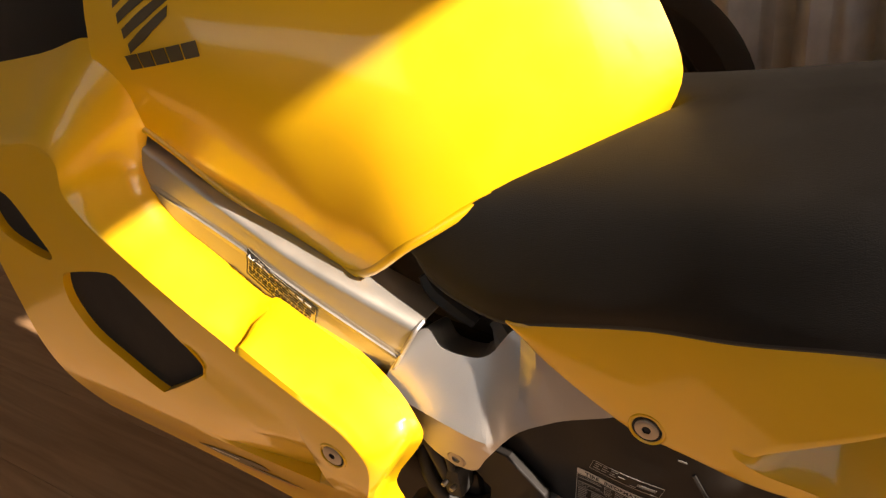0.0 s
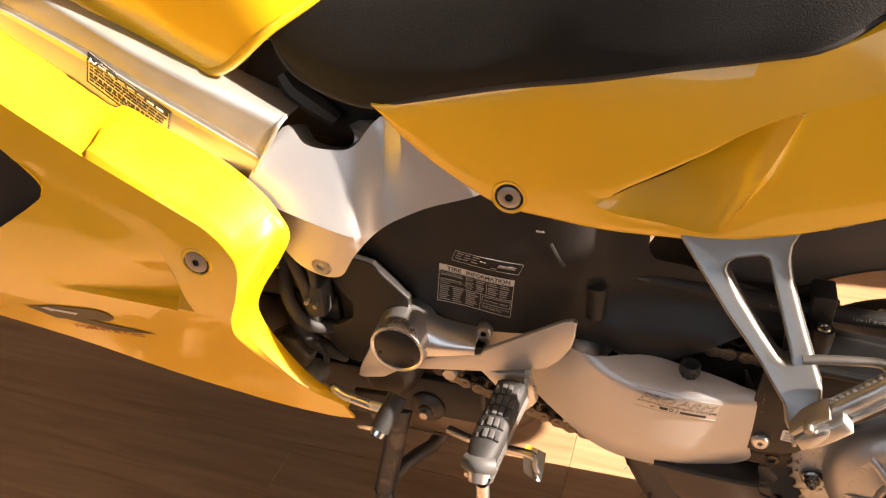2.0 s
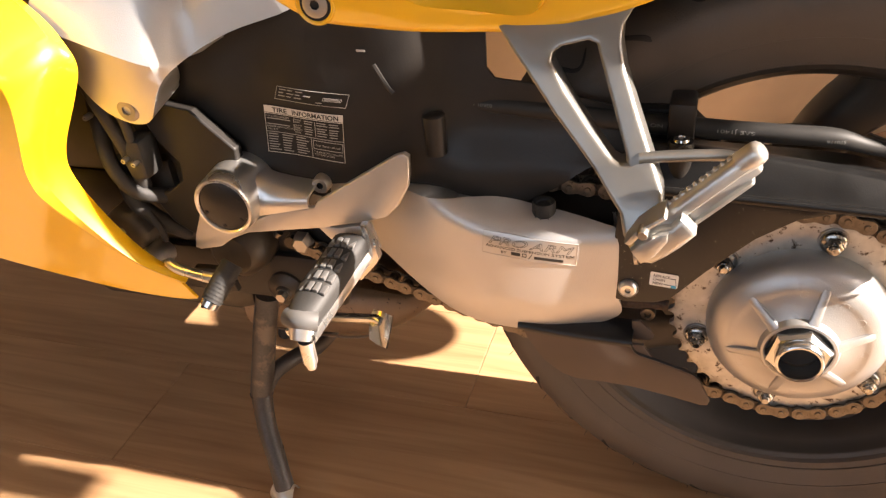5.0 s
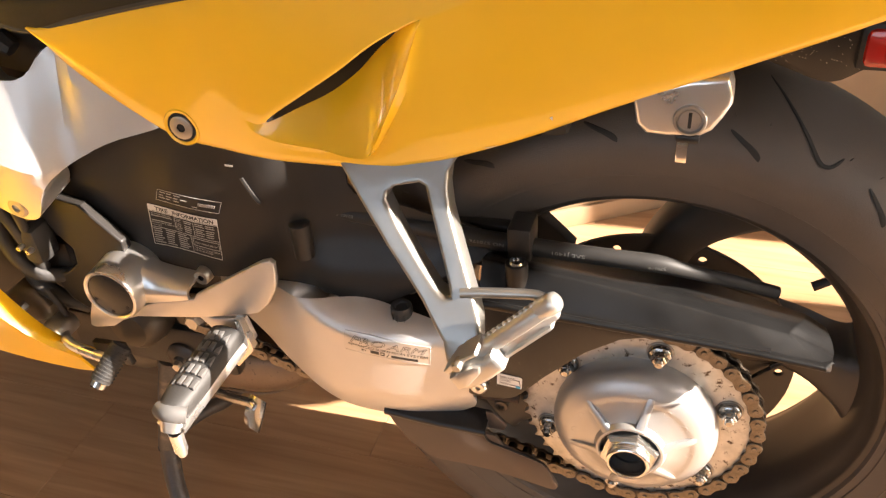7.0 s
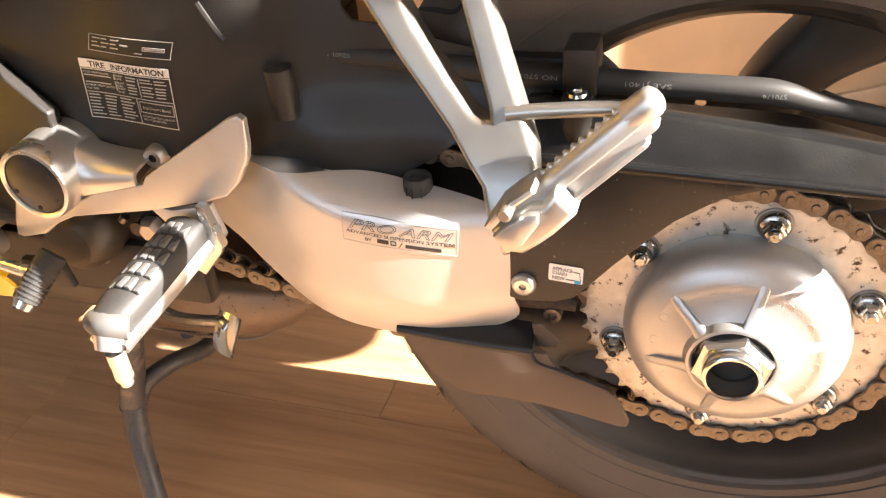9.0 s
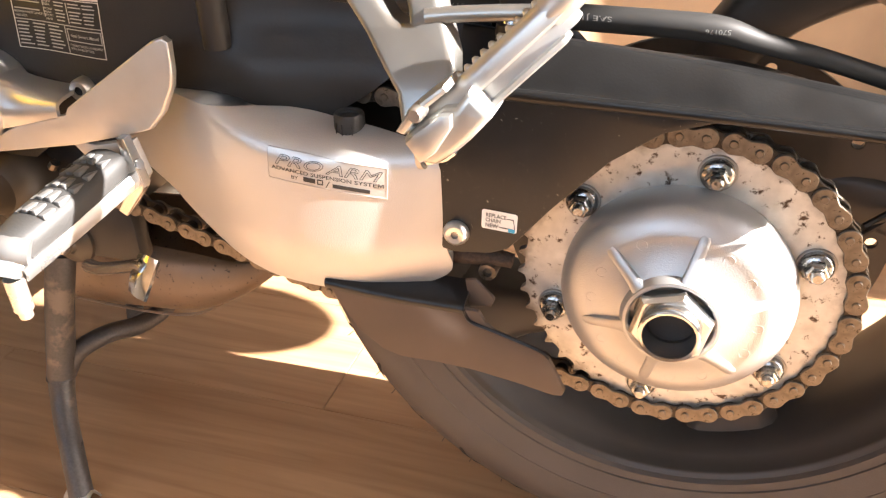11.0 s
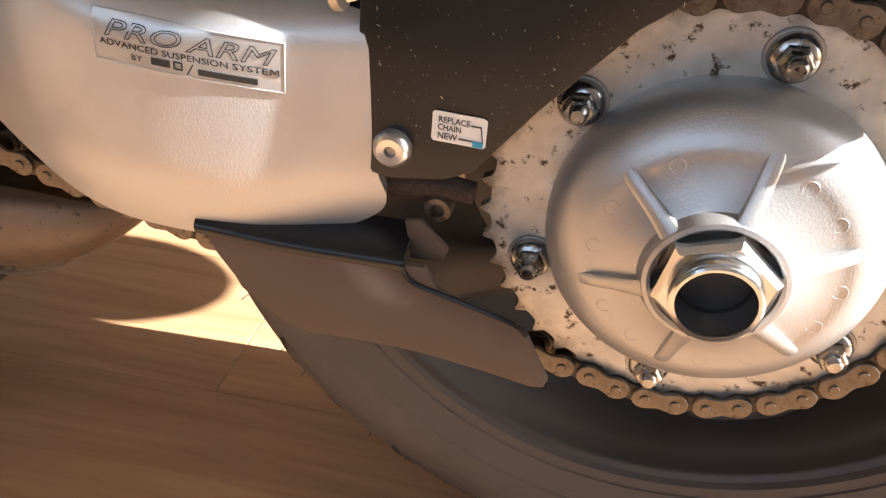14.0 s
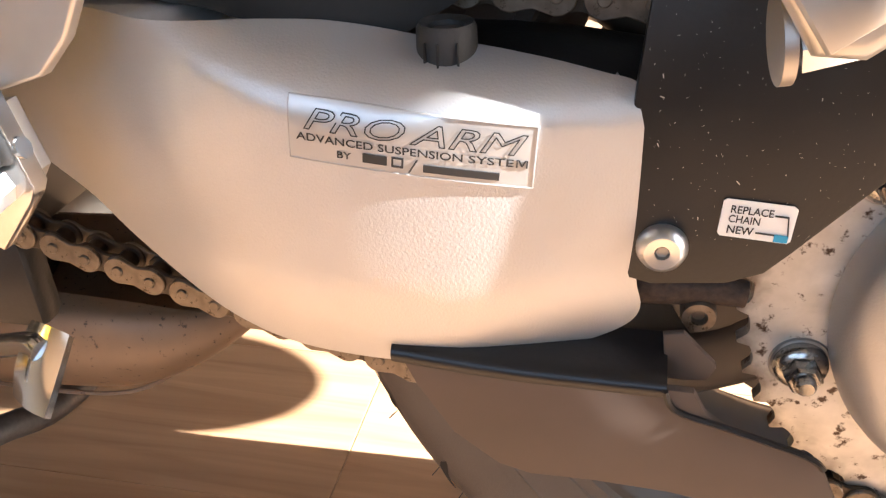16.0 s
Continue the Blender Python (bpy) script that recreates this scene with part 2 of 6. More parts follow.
def grid_faces(bm, rows, closed_v=False, closed_u=False):
    vs = [[bm.verts.new(q) for q in r] for r in rows]
    nu = len(vs)
    for i in range(nu if closed_u else nu - 1):
        r, s = vs[i], vs[(i + 1) % nu]
        for j in range(len(r) if closed_v else len(r) - 1):
            k = (j + 1) % len(r)
            bm.faces.new((r[j], r[k], s[k], s[j]))
    return vs


def skin(rows, nu=4, nv=4, thick=0.003, mirror=None):
    """A smooth shell through rows of points (each row a curve), with thickness; mirror: also across that y."""
    fine = [spline(r, nv) for r in rows]
    cols = list(zip(*fine))
    cols = [spline(c, nu) for c in cols]
    rows2 = [list(r) for r in zip(*cols)]
    bm = bmesh.new()
    vs = grid_faces(bm, rows2)
    if mirror is not None:
        back = [[(q[0], 2 * mirror - q[1], q[2]) for q in r] for r in rows2]
        grid_faces(bm, back)
        bmesh.ops.remove_doubles(bm, verts=bm.verts, dist=0.0004)
    bmesh.ops.recalc_face_normals(bm, faces=bm.faces)
    if thick:
        shell(bm, thick)
    return bm


def shell(bm, thick):
    bm.normal_update()
    bmesh.ops.solidify(bm, geom=bm.faces[:], thickness=thick)
    bmesh.ops.recalc_face_normals(bm, faces=bm.faces)


def plate(outline, y0, y1, bevel=0.002, holes=(), segs=2, rounded=0, warp=None):
    """A plate with that outline in x and z, from y0 (outer) to y1, with rounded edges and holes; warp(x, z) moves it in y."""
    bm = bmesh.new()
    edges = []
    for loop in (outline, *holes):
        pts = [(x, z) for x, z in loop]
        if rounded:
            pts = [(v.x, v.y) for v in spline([(x, z, 0) for x, z in pts], rounded, True)]
        vs = [bm.verts.new((x, y0, z)) for x, z in pts]
        edges += [bm.edges.new((vs[i], vs[(i + 1) % len(vs)])) for i in range(len(vs))]
    bmesh.ops.triangle_fill(bm, edges=edges, use_beauty=True, use_dissolve=False)
    rim = [e for e in bm.edges if e.is_boundary]
    ext = bmesh.ops.extrude_face_region(bm, geom=bm.faces[:])
    top = [v for v in ext["geom"] if isinstance(v, bmesh.types.BMVert)]
    for v in top:
        v.co.y = y1
    bmesh.ops.recalc_face_normals(bm, faces=bm.faces)
    if bevel:
        near = [e for e in bm.edges if abs(e.verts[0].co.y - y0) < 1e-6 and abs(e.verts[1].co.y - y0) < 1e-6 and len(e.link_faces) == 2 and e.calc_face_angle(0) > 0.8]
        bmesh.ops.bevel(bm, geom=near, offset=bevel, segments=segs, affect='EDGES', profile=0.5, clamp_overlap=True)
    if warp:
        for v in bm.verts:
            v.co.y += warp(v.co.x, v.co.z)
    return bm


def lathe(profile, n=48, centre=(0, 0, 0), axis='Y', bm=None):
    """Turns (radius, along) points round an axis."""
    bm = bm or bmesh.new()
    rows = []
    for i in range(n):
        a = 2 * math.pi * i / n
        c, s = math.cos(a), math.sin(a)
        ring = []
        for r, y in profile:
            q = {'Y': (r * c, y, r * s), 'Z': (r * c, r * s, y), 'X': (y, r * c, r * s)}[axis]
            ring.append((q[0] + centre[0], q[1] + centre[1], q[2] + centre[2]))
        rows.append(ring)
    grid_faces(bm, rows, closed_u=True)
    bmesh.ops.remove_doubles(bm, verts=bm.verts, dist=1e-5)
    bmesh.ops.recalc_face_normals(bm, faces=bm.faces)
    return bm


def tube(pts, r, n=10, smooth=6, caps=True, bm=None):
    """A round bar along a smooth curve; r one radius or one for each point."""
    bm = bm or bmesh.new()
    rs = r if isinstance(r, (list, tuple)) else [r] * len(pts)
    line = spline([(*p,) for p in pts], smooth)
    rad = [q.x for q in spline([(v, 0, 0) for v in rs], smooth)]
    rows = []
    up = Vector((0, 0, 1))
    for i, p in enumerate(line):
        d = (line[min(i + 1, len(line) - 1)] - line[max(i - 1, 0)]).normalized()
        if abs(d.dot(up)) > 0.95:
            up = Vector((1, 0, 0))
        s = d.cross(up).normalized()
        u = s.cross(d)
        up = u
        rows.append([p + rad[i] * (math.cos(2 * math.pi * k / n) * s + math.sin(2 * math.pi * k / n) * u) for k in range(n)])
    vs = grid_faces(bm, rows, closed_v=True)
    if caps:
        bm.faces.new(vs[0])
        bm.faces.new(vs[-1])
    bmesh.ops.recalc_face_normals(bm, faces=bm.faces)
    return bm


def box(x0, x1, y0, y1, z0, z1, bevel=0.0, bm=None):
    new_bm = bmesh.new()
    bmesh.ops.create_cube(new_bm, size=1)
    for v in new_bm.verts:
        v.co = Vector(((x0 + x1) / 2 + v.co.x * (x1 - x0), (y0 + y1) / 2 + v.co.y * (y1 - y0), (z0 + z1) / 2 + v.co.z * (z1 - z0)))
    if bevel:
        bmesh.ops.bevel(new_bm, geom=new_bm.edges[:], offset=bevel, segments=2, affect='EDGES', profile=0.5)
    if bm is None:
        return new_bm
    me = bpy.data.meshes.new("tmp")
    new_bm.to_mesh(me)
    new_bm.free()
    bm.from_mesh(me)
    bpy.data.meshes.remove(me)
    return bm


def screw(name, x, y, z, r, mat, parent, h=0.004, label=""):
    """A round socket-head screw that faces the camera's side, its seat at y."""
    return part(name, lathe([(0, y - h * 0.35), (r * 0.34, y - h * 0.35), (r * 0.40, y - h), (r * 0.78, y - h), (r, y - h * 0.55), (r, y)], 24, (x, 0, z)), mat, parent, label)


def circle(r, n, cx=0, cz=0):
    return [(cx + r * math.cos(2 * math.pi * k / n), cz + r * math.sin(2 * math.pi * k / n)) for k in range(n)]


AX = 0.315                       # height of the rear axle
MID = 0.02                       # the motorcycle's middle plane
bike = tagged(new("motorcycle"), "yellow sport motorcycle with black seat standing on a wooden floor", "motorcycle")


def bike_part(name, bm, mat, label="", smooth=40):
    ob = part(name, bm, mat, bike, label, smooth)
    ob.location = (0, 0, AX)
    return ob


# ---- room ----
def room():
    bm = box(-4.0, WALL_X, -3.0, 3.0, -0.1, -0.012)
    floor = tagged(obj("floor", bm, DARK, smooth=0), "light oak laminate floor of long planks", "floor", kind="structure")
    # planks run along the motorcycle
    w, ln, gap = 0.193, 1.28, 0.0005
    bmp = box(0, ln - gap, 0, w - gap, -0.012, 0, 0.0008)
    me = bpy.data.meshes.new("plank")
    bmp.to_mesh(me)
    bmp.free()
    me.materials.append(WOOD)
    y, row = -3.051, 0
    while y < 2.97:
        x = -0.365 + ((row - 16) * 0.43) % ln - 4 * ln
        while x + ln < -3.98:
            x += ln
        while x < WALL_X - 0.02:
            p = new("plank", me)
            p.scale.x = (min(x + ln, WALL_X) - max(x, -4.0)) / ln
            p.location = (max(x, -4.0), y, 0)
            p.parent = floor
            x += ln

        y += w
        row += 1
    for name, b in (("wall_north", (-4.1, -4.0, -3, 3, 0, 2.5)), ("wall_east", (-4, WALL_X, 3.0, 3.1, 0, 2.5))):
        tagged(obj(name, box(*b), WALL, smooth=0), "plain off-white plaster wall", "wall", kind="structure")
    tagged(obj("ceiling", box(-4.1, WALL_X + 0.1, -3.1, 3.1, 2.5, 2.6), WALL, smooth=0), "plain white ceiling", "ceiling", kind="structure")
    bm = box(-4, -2.2, -3.1, -3.0, 0, 2.5)
    box(0.6, WALL_X, -3.1, -3.0, 0, 2.5, bm=bm)
    box(-2.2, 0.6, -3.1, -3.0, 0, 0.9, bm=bm)
    box(-2.2, 0.6, -3.1, -3.0, 2.2, 2.5, bm=bm)
    tagged(obj("wall_west", bm, WALL, smooth=0), "off-white plaster wall with an unseen opening for the fill lamp", "wall", kind="structure")
    # the window wall, out of view: its blocks and bars are placed to shape the sunlight
    bm = box(WALL_X, WALL_X + 0.1, -3.1, -0.75, 0, 2.5)
    box(WALL_X, WALL_X + 0.1, -0.75, -0.21, 2.2, 2.5, bm=bm)
    box(WALL_X, WALL_X + 0.1, -0.75, -0.012, 0, 0.03, bm=bm)
    box(WALL_X, WALL_X + 0.1, 2.6, 3.1, 0, 2.5, bm=bm)
    box(WALL_X, WALL_X + 0.1, 0.75, 1.7, 0, 2.2, bm=bm)
    # added high panel that holds back sun from the far side
    box(WALL_X, WALL_X + 0.1, 0.33, 0.75, 1.40, 2.2, bm=bm)
    box(WALL_X, WALL_X + 0.1, 1.7, 2.6, 0, 1.42, bm=bm)
    box(WALL_X, WALL_X + 0.1, -0.012, 0.75, 0, 0.03, bm=bm)
    box(WALL_X, WALL_X + 0.1, -0.21, 2.6, 2.2, 2.5, bm=bm)
    box(WALL_X + 0.02, WALL_X + 0.08, -0.094, 0.33, 1.445, 1.61, bm=bm)      # added crossbar that shades part of the bike
    box(WALL_X + 0.02, WALL_X + 0.08, -0.125, -0.012, 0.03, 1.13, bm=bm)      # added block that keeps sun off the near floor
    box(WALL_X + 0.02, WALL_X + 0.08, -0.062, -0.012, 1.13, 1.22, bm=bm)      # added piece on top of it, shades more floor
    # small added bar below the crossbar, also only to block sun
    box(WALL_X + 0.02, WALL_X + 0.08, -0.155, -0.095, 1.365, 1.445, bm=bm)
    box(WALL_X + 0.02, WALL_X + 0.08, 0.47, 0.578, 0.03, 1.40, bm=bm)      # added upright that blocks a band of sun
    tagged(obj("wall_south", bm, WALL, smooth=0), "off-white wall with a wide opening and added bars that shape the sunlight", "wall", kind="structure")


room()


# ---- decals ----
from mathutils.bvhtree import BVHTree


def tree_of(ob):
    """A ray tree of a part, in the motorcycle's own space."""
    bm = bmesh.new()
    bm.from_mesh(ob.data)
    t = BVHTree.FromBMesh(bm)
    bm.free()
    return t


def lay(bm, tree, gap=0.0008, back=-.13):
    """Presses a flat thing, drawn in x and z, onto a surface that faces the near side."""
    xs, zs = [v.co.x for v in bm.verts], [v.co.z for v in bm.verts]
    for axis, lo, hi in ((0, min(xs), max(xs)), (2, min(zs), max(zs))):
        for c in np.arange(lo + .005, hi, .005):
            co, no = [0, 0, 0], [0, 0, 0]
            co[axis], no[axis] = c, 1
            bmesh.ops.bisect_plane(bm, geom=bm.verts[:] + bm.edges[:] + bm.faces[:], plane_co=co, plane_no=no, dist=1e-6)
    for v in bm.verts:
        hit = tree.ray_cast(Vector((v.co.x, -1, v.co.z)), Vector((0, 1, 0)))[0]
        v.co.y = v.co.y + (hit.y if hit else back) - gap
    return bm


def flat(polys, thick=0.0004):
    """Thin polygons in x and z, the outer face at -thick."""
    bm = bmesh.new()
    for pts in polys:
        front = [bm.verts.new((x, -thick, z)) for x, z in pts]
        rear = [bm.verts.new((x, 0, z)) for x, z in pts]
        bm.faces.new(front)
        n = len(pts)
        for i in range(n):
            bm.faces.new((front[i], rear[i], rear[(i + 1) % n], front[(i + 1) % n]))
    bmesh.ops.recalc_face_normals(bm, faces=bm.faces)
    return bm


class Sheet:
    """Lays out a sticker: u to the right and v down, in metres, from a corner with a slant."""

    def __init__(self, x, z, ax, az, dx, dz):
        self.o, self.a, self.d = (x, z), (ax, az), (dx, dz)     # a: the right side's way, d: the way down

    def at(self, u, v):
        return (self.o[0] + u * self.a[0] + v * self.d[0], self.o[1] + u * self.a[1] + v * self.d[1])

    def quad(self, u0, v0, u1, v1):
        return [self.at(u0, v0), self.at(u1, v0), self.at(u1, v1), self.at(u0, v1)]

    def border(self, u0, v0, u1, v1, w):
        return [self.quad(u0, v0, u1, v0 + w), self.quad(u0, v1 - w, u1, v1), self.quad(u0, v0 + w, u0 + w, v1 - w), self.quad(u1 - w, v0 + w, u1, v1 - w)]

    def text(self, words, u, v, height, width=None, bold=0.0, shear=0.0, outline=0.0):
        """Letters as a flat mesh, their baseline's left end at u, v; outline: only their contour, that wide."""
        cu = bpy.data.curves.new("letters", 'FONT')
        cu.body, cu.size, cu.offset, cu.shear = words, 1.0, bold, shear
        cu.resolution_u = 3
        ob = bpy.data.objects.new("letters", cu)
        scene.collection.objects.link(ob)
        dg = bpy.context.evaluated_depsgraph_get()
        me = bpy.data.meshes.new_from_object(ob.evaluated_get(dg))
        bpy.data.objects.remove(ob)
        bm = bmesh.new()
        bm.from_mesh(me)
        bpy.data.meshes.remove(me)
        xs = [q.co.x for q in bm.verts]
        k = height / 0.69
        w = (width / (max(xs) - min(xs))) if width else k
        x0 = min(xs)
        for q in bm.verts:
            p = self.at(u + (q.co.x - x0) * w, v - q.co.y * k)
            q.co = Vector((p[0], -.0002, p[1]))
        if outline:
            lines = [(e.verts[0].co.copy(), e.verts[1].co.copy()) for e in bm.edges if e.is_boundary]
            bm.clear()
            for p, q in lines:
                t = (q - p).normalized() * outline / 2
                n = Vector((-t.z, 0, t.x))
                bm.faces.new([bm.verts.new(c) for c in (p - t * .7 - n, q + t * .7 - n, q + t * .7 + n, p - t * .7 + n)])
        for f in bm.faces:
            f.normal_update()
            if f.normal.y > 0:
                f.normal_flip()
        return bm


def merge(*bms):
    out = bmesh.new()
    for b in bms:
        me = bpy.data.meshes.new("t")
        b.to_mesh(me)
        b.free()
        out.from_mesh(me)
        bpy.data.meshes.remove(me)
    return out


def sheet(outline, holes, yfun, thick, step, cuts=()):
    """A curved shell with that outline in x and z, its y given by a function; cuts: more lines (x, z, nx, nz) to crease it along."""
    bm = bmesh.new()
    edges = []
    for loop in (outline, *holes):
        vs = [bm.verts.new((x, 0, z)) for x, z in loop]
        edges += [bm.edges.new((vs[i], vs[(i + 1) % len(vs)])) for i in range(len(vs))]
    bmesh.ops.triangle_fill(bm, edges=edges, use_beauty=True)
    bmesh.ops.dissolve_limit(bm, angle_limit=0.01, verts=bm.verts, edges=[e for e in bm.edges if not e.is_boundary])
    xs, zs = [v.co.x for v in bm.verts], [v.co.z for v in bm.verts]
    planes = [((x, 0, 0), (1, 0, 0)) for x in np.arange(min(xs) + step, max(xs), step)] + [((0, 0, z), (0, 0, 1)) for z in np.arange(min(zs) + step, max(zs), step)]
    planes += [((x, 0, z), (nx, 0, nz)) for x, z, nx, nz in cuts]
    for co, no in planes:
        bmesh.ops.bisect_plane(bm, geom=bm.verts[:] + bm.edges[:] + bm.faces[:], plane_co=co, plane_no=no, dist=1e-5)
    for v in bm.verts:
        v.co.y = yfun(v.co.x, v.co.z)
    for f in bm.faces:
        f.normal_update()
        if f.normal.y > 0:
            f.normal_flip()
    if thick:
        shell(bm, thick)
    return bm


def piece(x, knots):
    """A smooth curve through (x, y) knots that does not overshoot."""
    if x <= knots[0][0]:
        return knots[0][1]
    if x >= knots[-1][0]:
        return knots[-1][1]
    i = max(k for k in range(len(knots) - 1) if knots[k][0] <= x)

    def rise(k):
        return (knots[k + 1][1] - knots[k][1]) / (knots[k + 1][0] - knots[k][0])

    def slope(k):
        if k == 0 or k == len(knots) - 1:
            return rise(min(k, len(knots) - 2))
        a, b = rise(k - 1), rise(k)
        return 2 * a * b / (a + b) if a * b > 0 else 0.0

    h = knots[i + 1][0] - knots[i][0]
    t = (x - knots[i][0]) / h
    return (1 + 2 * t) * (1 - t) ** 2 * knots[i][1] + t * (1 - t) ** 2 * h * slope(i) + t * t * (3 - 2 * t) * knots[i + 1][1] + t * t * (t - 1) * h * slope(i + 1)


# ---- tank, seat and tail ----
TANK = [
    [(-.894, -.184, .552), (-.858, -.172, .515), (-.808, -.162, .468), (-.745, -.152, .424), (-.675, -.148, .395), (-.605, -.149, .441), (-.536, -.112, .483), (-.468, -.045, .485), (-.436, .02, .498)],
    [(-.888, -.197, .588), (-.855, -.188, .560), (-.81, -.178, .525), (-.745, -.168, .485), (-.68, -.161, .465), (-.608, -.152, .500), (-.54, -.112, .535), (-.460, -.04, .540), (-.418, .02, .548)],
    [(-.876, -.202, .630), (-.845, -.201, .620), (-.80, -.198, .61), (-.74, -.190, .60), (-.68, -.172, .59), (-.61, -.143, .59), (-.545, -.100, .60), (-.475, -.04, .605), (-.440, .02, .610)],
    [(-.860, -.188, .690), (-.835, -.187, .682), (-.80, -.182, .675), (-.74, -.172, .665), (-.68, -.153, .655), (-.62, -.122, .65), (-.56, -.085, .655), (-.50, -.035, .66), (-.472, .02, .662)],
    [(-.850, -.11, .738), (-.83, -.11, .732), (-.80, -.105, .725), (-.74, -.10, .715), (-.69, -.09, .705), (-.64, -.07, .695), (-.60, -.045, .69), (-.56, -.015, .69), (-.545, .02, .69)],
    [(-.850, .02, .748), (-.83, .02, .744), (-.80, .02, .738), (-.75, .02, .728), (-.71, .02, .72), (-.68, .02, .714), (-.65, .02, .71), (-.62, .02, .704), (-.60, .02, .70)],
]
tank = bike_part("fuel_tank", skin(TANK, 5, 6, 0.003, MID), YELLOW, "glossy yellow fuel tank")
part("lip", tube([(x, y + .003, z - .003) for x, y, z in TANK[0][:7]], .0055, 10, 6), YELLOW, tank, "rolled yellow lower edge")
part("lip", tube([(x, 2 * MID - y - .003, z - .003) for x, y, z in TANK[0][:7]], .0055, 10, 6), YELLOW, tank, "rolled yellow lower edge")
tank_tree = tree_of(tank)
em = Sheet(-.832, .601, .985, .17, 0.17, -.985)
part("lettering", lay(flat([[em.at(.0175 * k, -.002), em.at(.0175 * k + .0155, -.002), em.at(.0175 * k + .0165, -.015), em.at(.0175 * k + .001, -.015)] for k in range(5)]), tank_tree), GREY_MARK, tank, "plain grey lettering blocks")
wing = []
for k in range(5):
    b = .014 + .013 * k
    l = (.052, .066, .072, .070, .058)[k]
    wing.append([em.at(.010, -b - .002), em.at(.010 + l * .45, -b - .010 - .002 * k), em.at(.012 + l, -b - .024 - .003 * k), em.at(.014 + l, -b - .032 - .003 * k), em.at(.010 + l * .45, -b - .019 - .002 * k), em.at(.012, -b - .010)])
part("wing_mark", lay(flat(wing), tank_tree), GREY_MARK, tank, "plain grey winged mark")

SEATROWS = [
    [(-.616, -.128, .415), (-.600, -.131, .392), (-.563, -.133, .374), (-.522, -.134, .367), (-.467, -.135, .381), (-.394, -.135, .397), (-.324, -.147, .413), (-.26, -.151, .428), (-.2, -.152, .440), (-.154, -.151, .453), (-.10, -.13, .49)],
    [(-.614, -.136, .430), (-.592, -.138, .418), (-.555, -.139, .408), (-.515, -.139, .404), (-.46, -.139, .413), (-.39, -.137, .426), (-.32, -.141, .440), (-.26, -.144, .454), (-.2, -.144, .466), (-.154, -.142, .478), (-.10, -.13, .505)],
    [(-.580, -.124, .465), (-.555, -.122, .474), (-.525, -.118, .480), (-.485, -.114, .484), (-.435, -.112, .489), (-.375, -.113, .497), (-.315, -.116, .506), (-.255, -.116, .516), (-.2, -.112, .525), (-.154, -.108, .532), (-.10, -.095, .545)],
    [(-.500, -.074, .490), (-.485, -.064, .502), (-.46, -.054, .510), (-.43, -.047, .516), (-.39, -.045, .523), (-.34, -.045, .529), (-.29, -.045, .536), (-.24, -.045, .544), (-.195, -.045, .551), (-.15, -.045, .557), (-.10, -.04, .565)],
    [(-.430, .02, .507), (-.415, .02, .520), (-.40, .02, .526), (-.38, .02, .530), (-.36, .02, .534), (-.32, .02, .539), (-.28, .02, .546), (-.23, .02, .555), (-.19, .02, .562), (-.15, .02, .568), (-.10, .02, .575)],
]
seat = bike_part("seat", skin(SEATROWS, 5, 5, 0.004, MID), SEAT, "black grained vinyl seat")
part("piping", tube([(x, y + .004, z - .002) for x, y, z in SEATROWS[0]], .004, 8, 4), RUBBER, seat, "black lower seat edge")

# the tail panel: (x, lower edge, slot line, upper edge)
TAIL = [(-.523, .3665, .368, .3700), (-.502, .339, .360, .3745), (-.471, .313, .352, .381), (-.439, .291, .343, .388), (-.413, .276, .334, .394), (-.390, .2695, .326, .399), (-.345, .269, .315, .409), (-.312, .270, .305, .4165), (-.285, .271, .322, .423), (-.26, .272, .340, .429), (-.228, .2735, .362, .435), (-.198, .278, .381, .441), (-.175, .284, .395, .447), (-.151, .291, .405, .454), (-.115, .305, .42, .475), (-.085, .318, .432, .50), (-.027, .346, .452, .53), (.041, .376, .475, .55), (.119, .411, .50, .565), (.25, .472, .53, .585)]
TAIL_Y = [(-.52, -.133), (-.40, -.1315), (-.29, -.149), (-.10, -.153), (.02, -.155), (.25, -.15)]


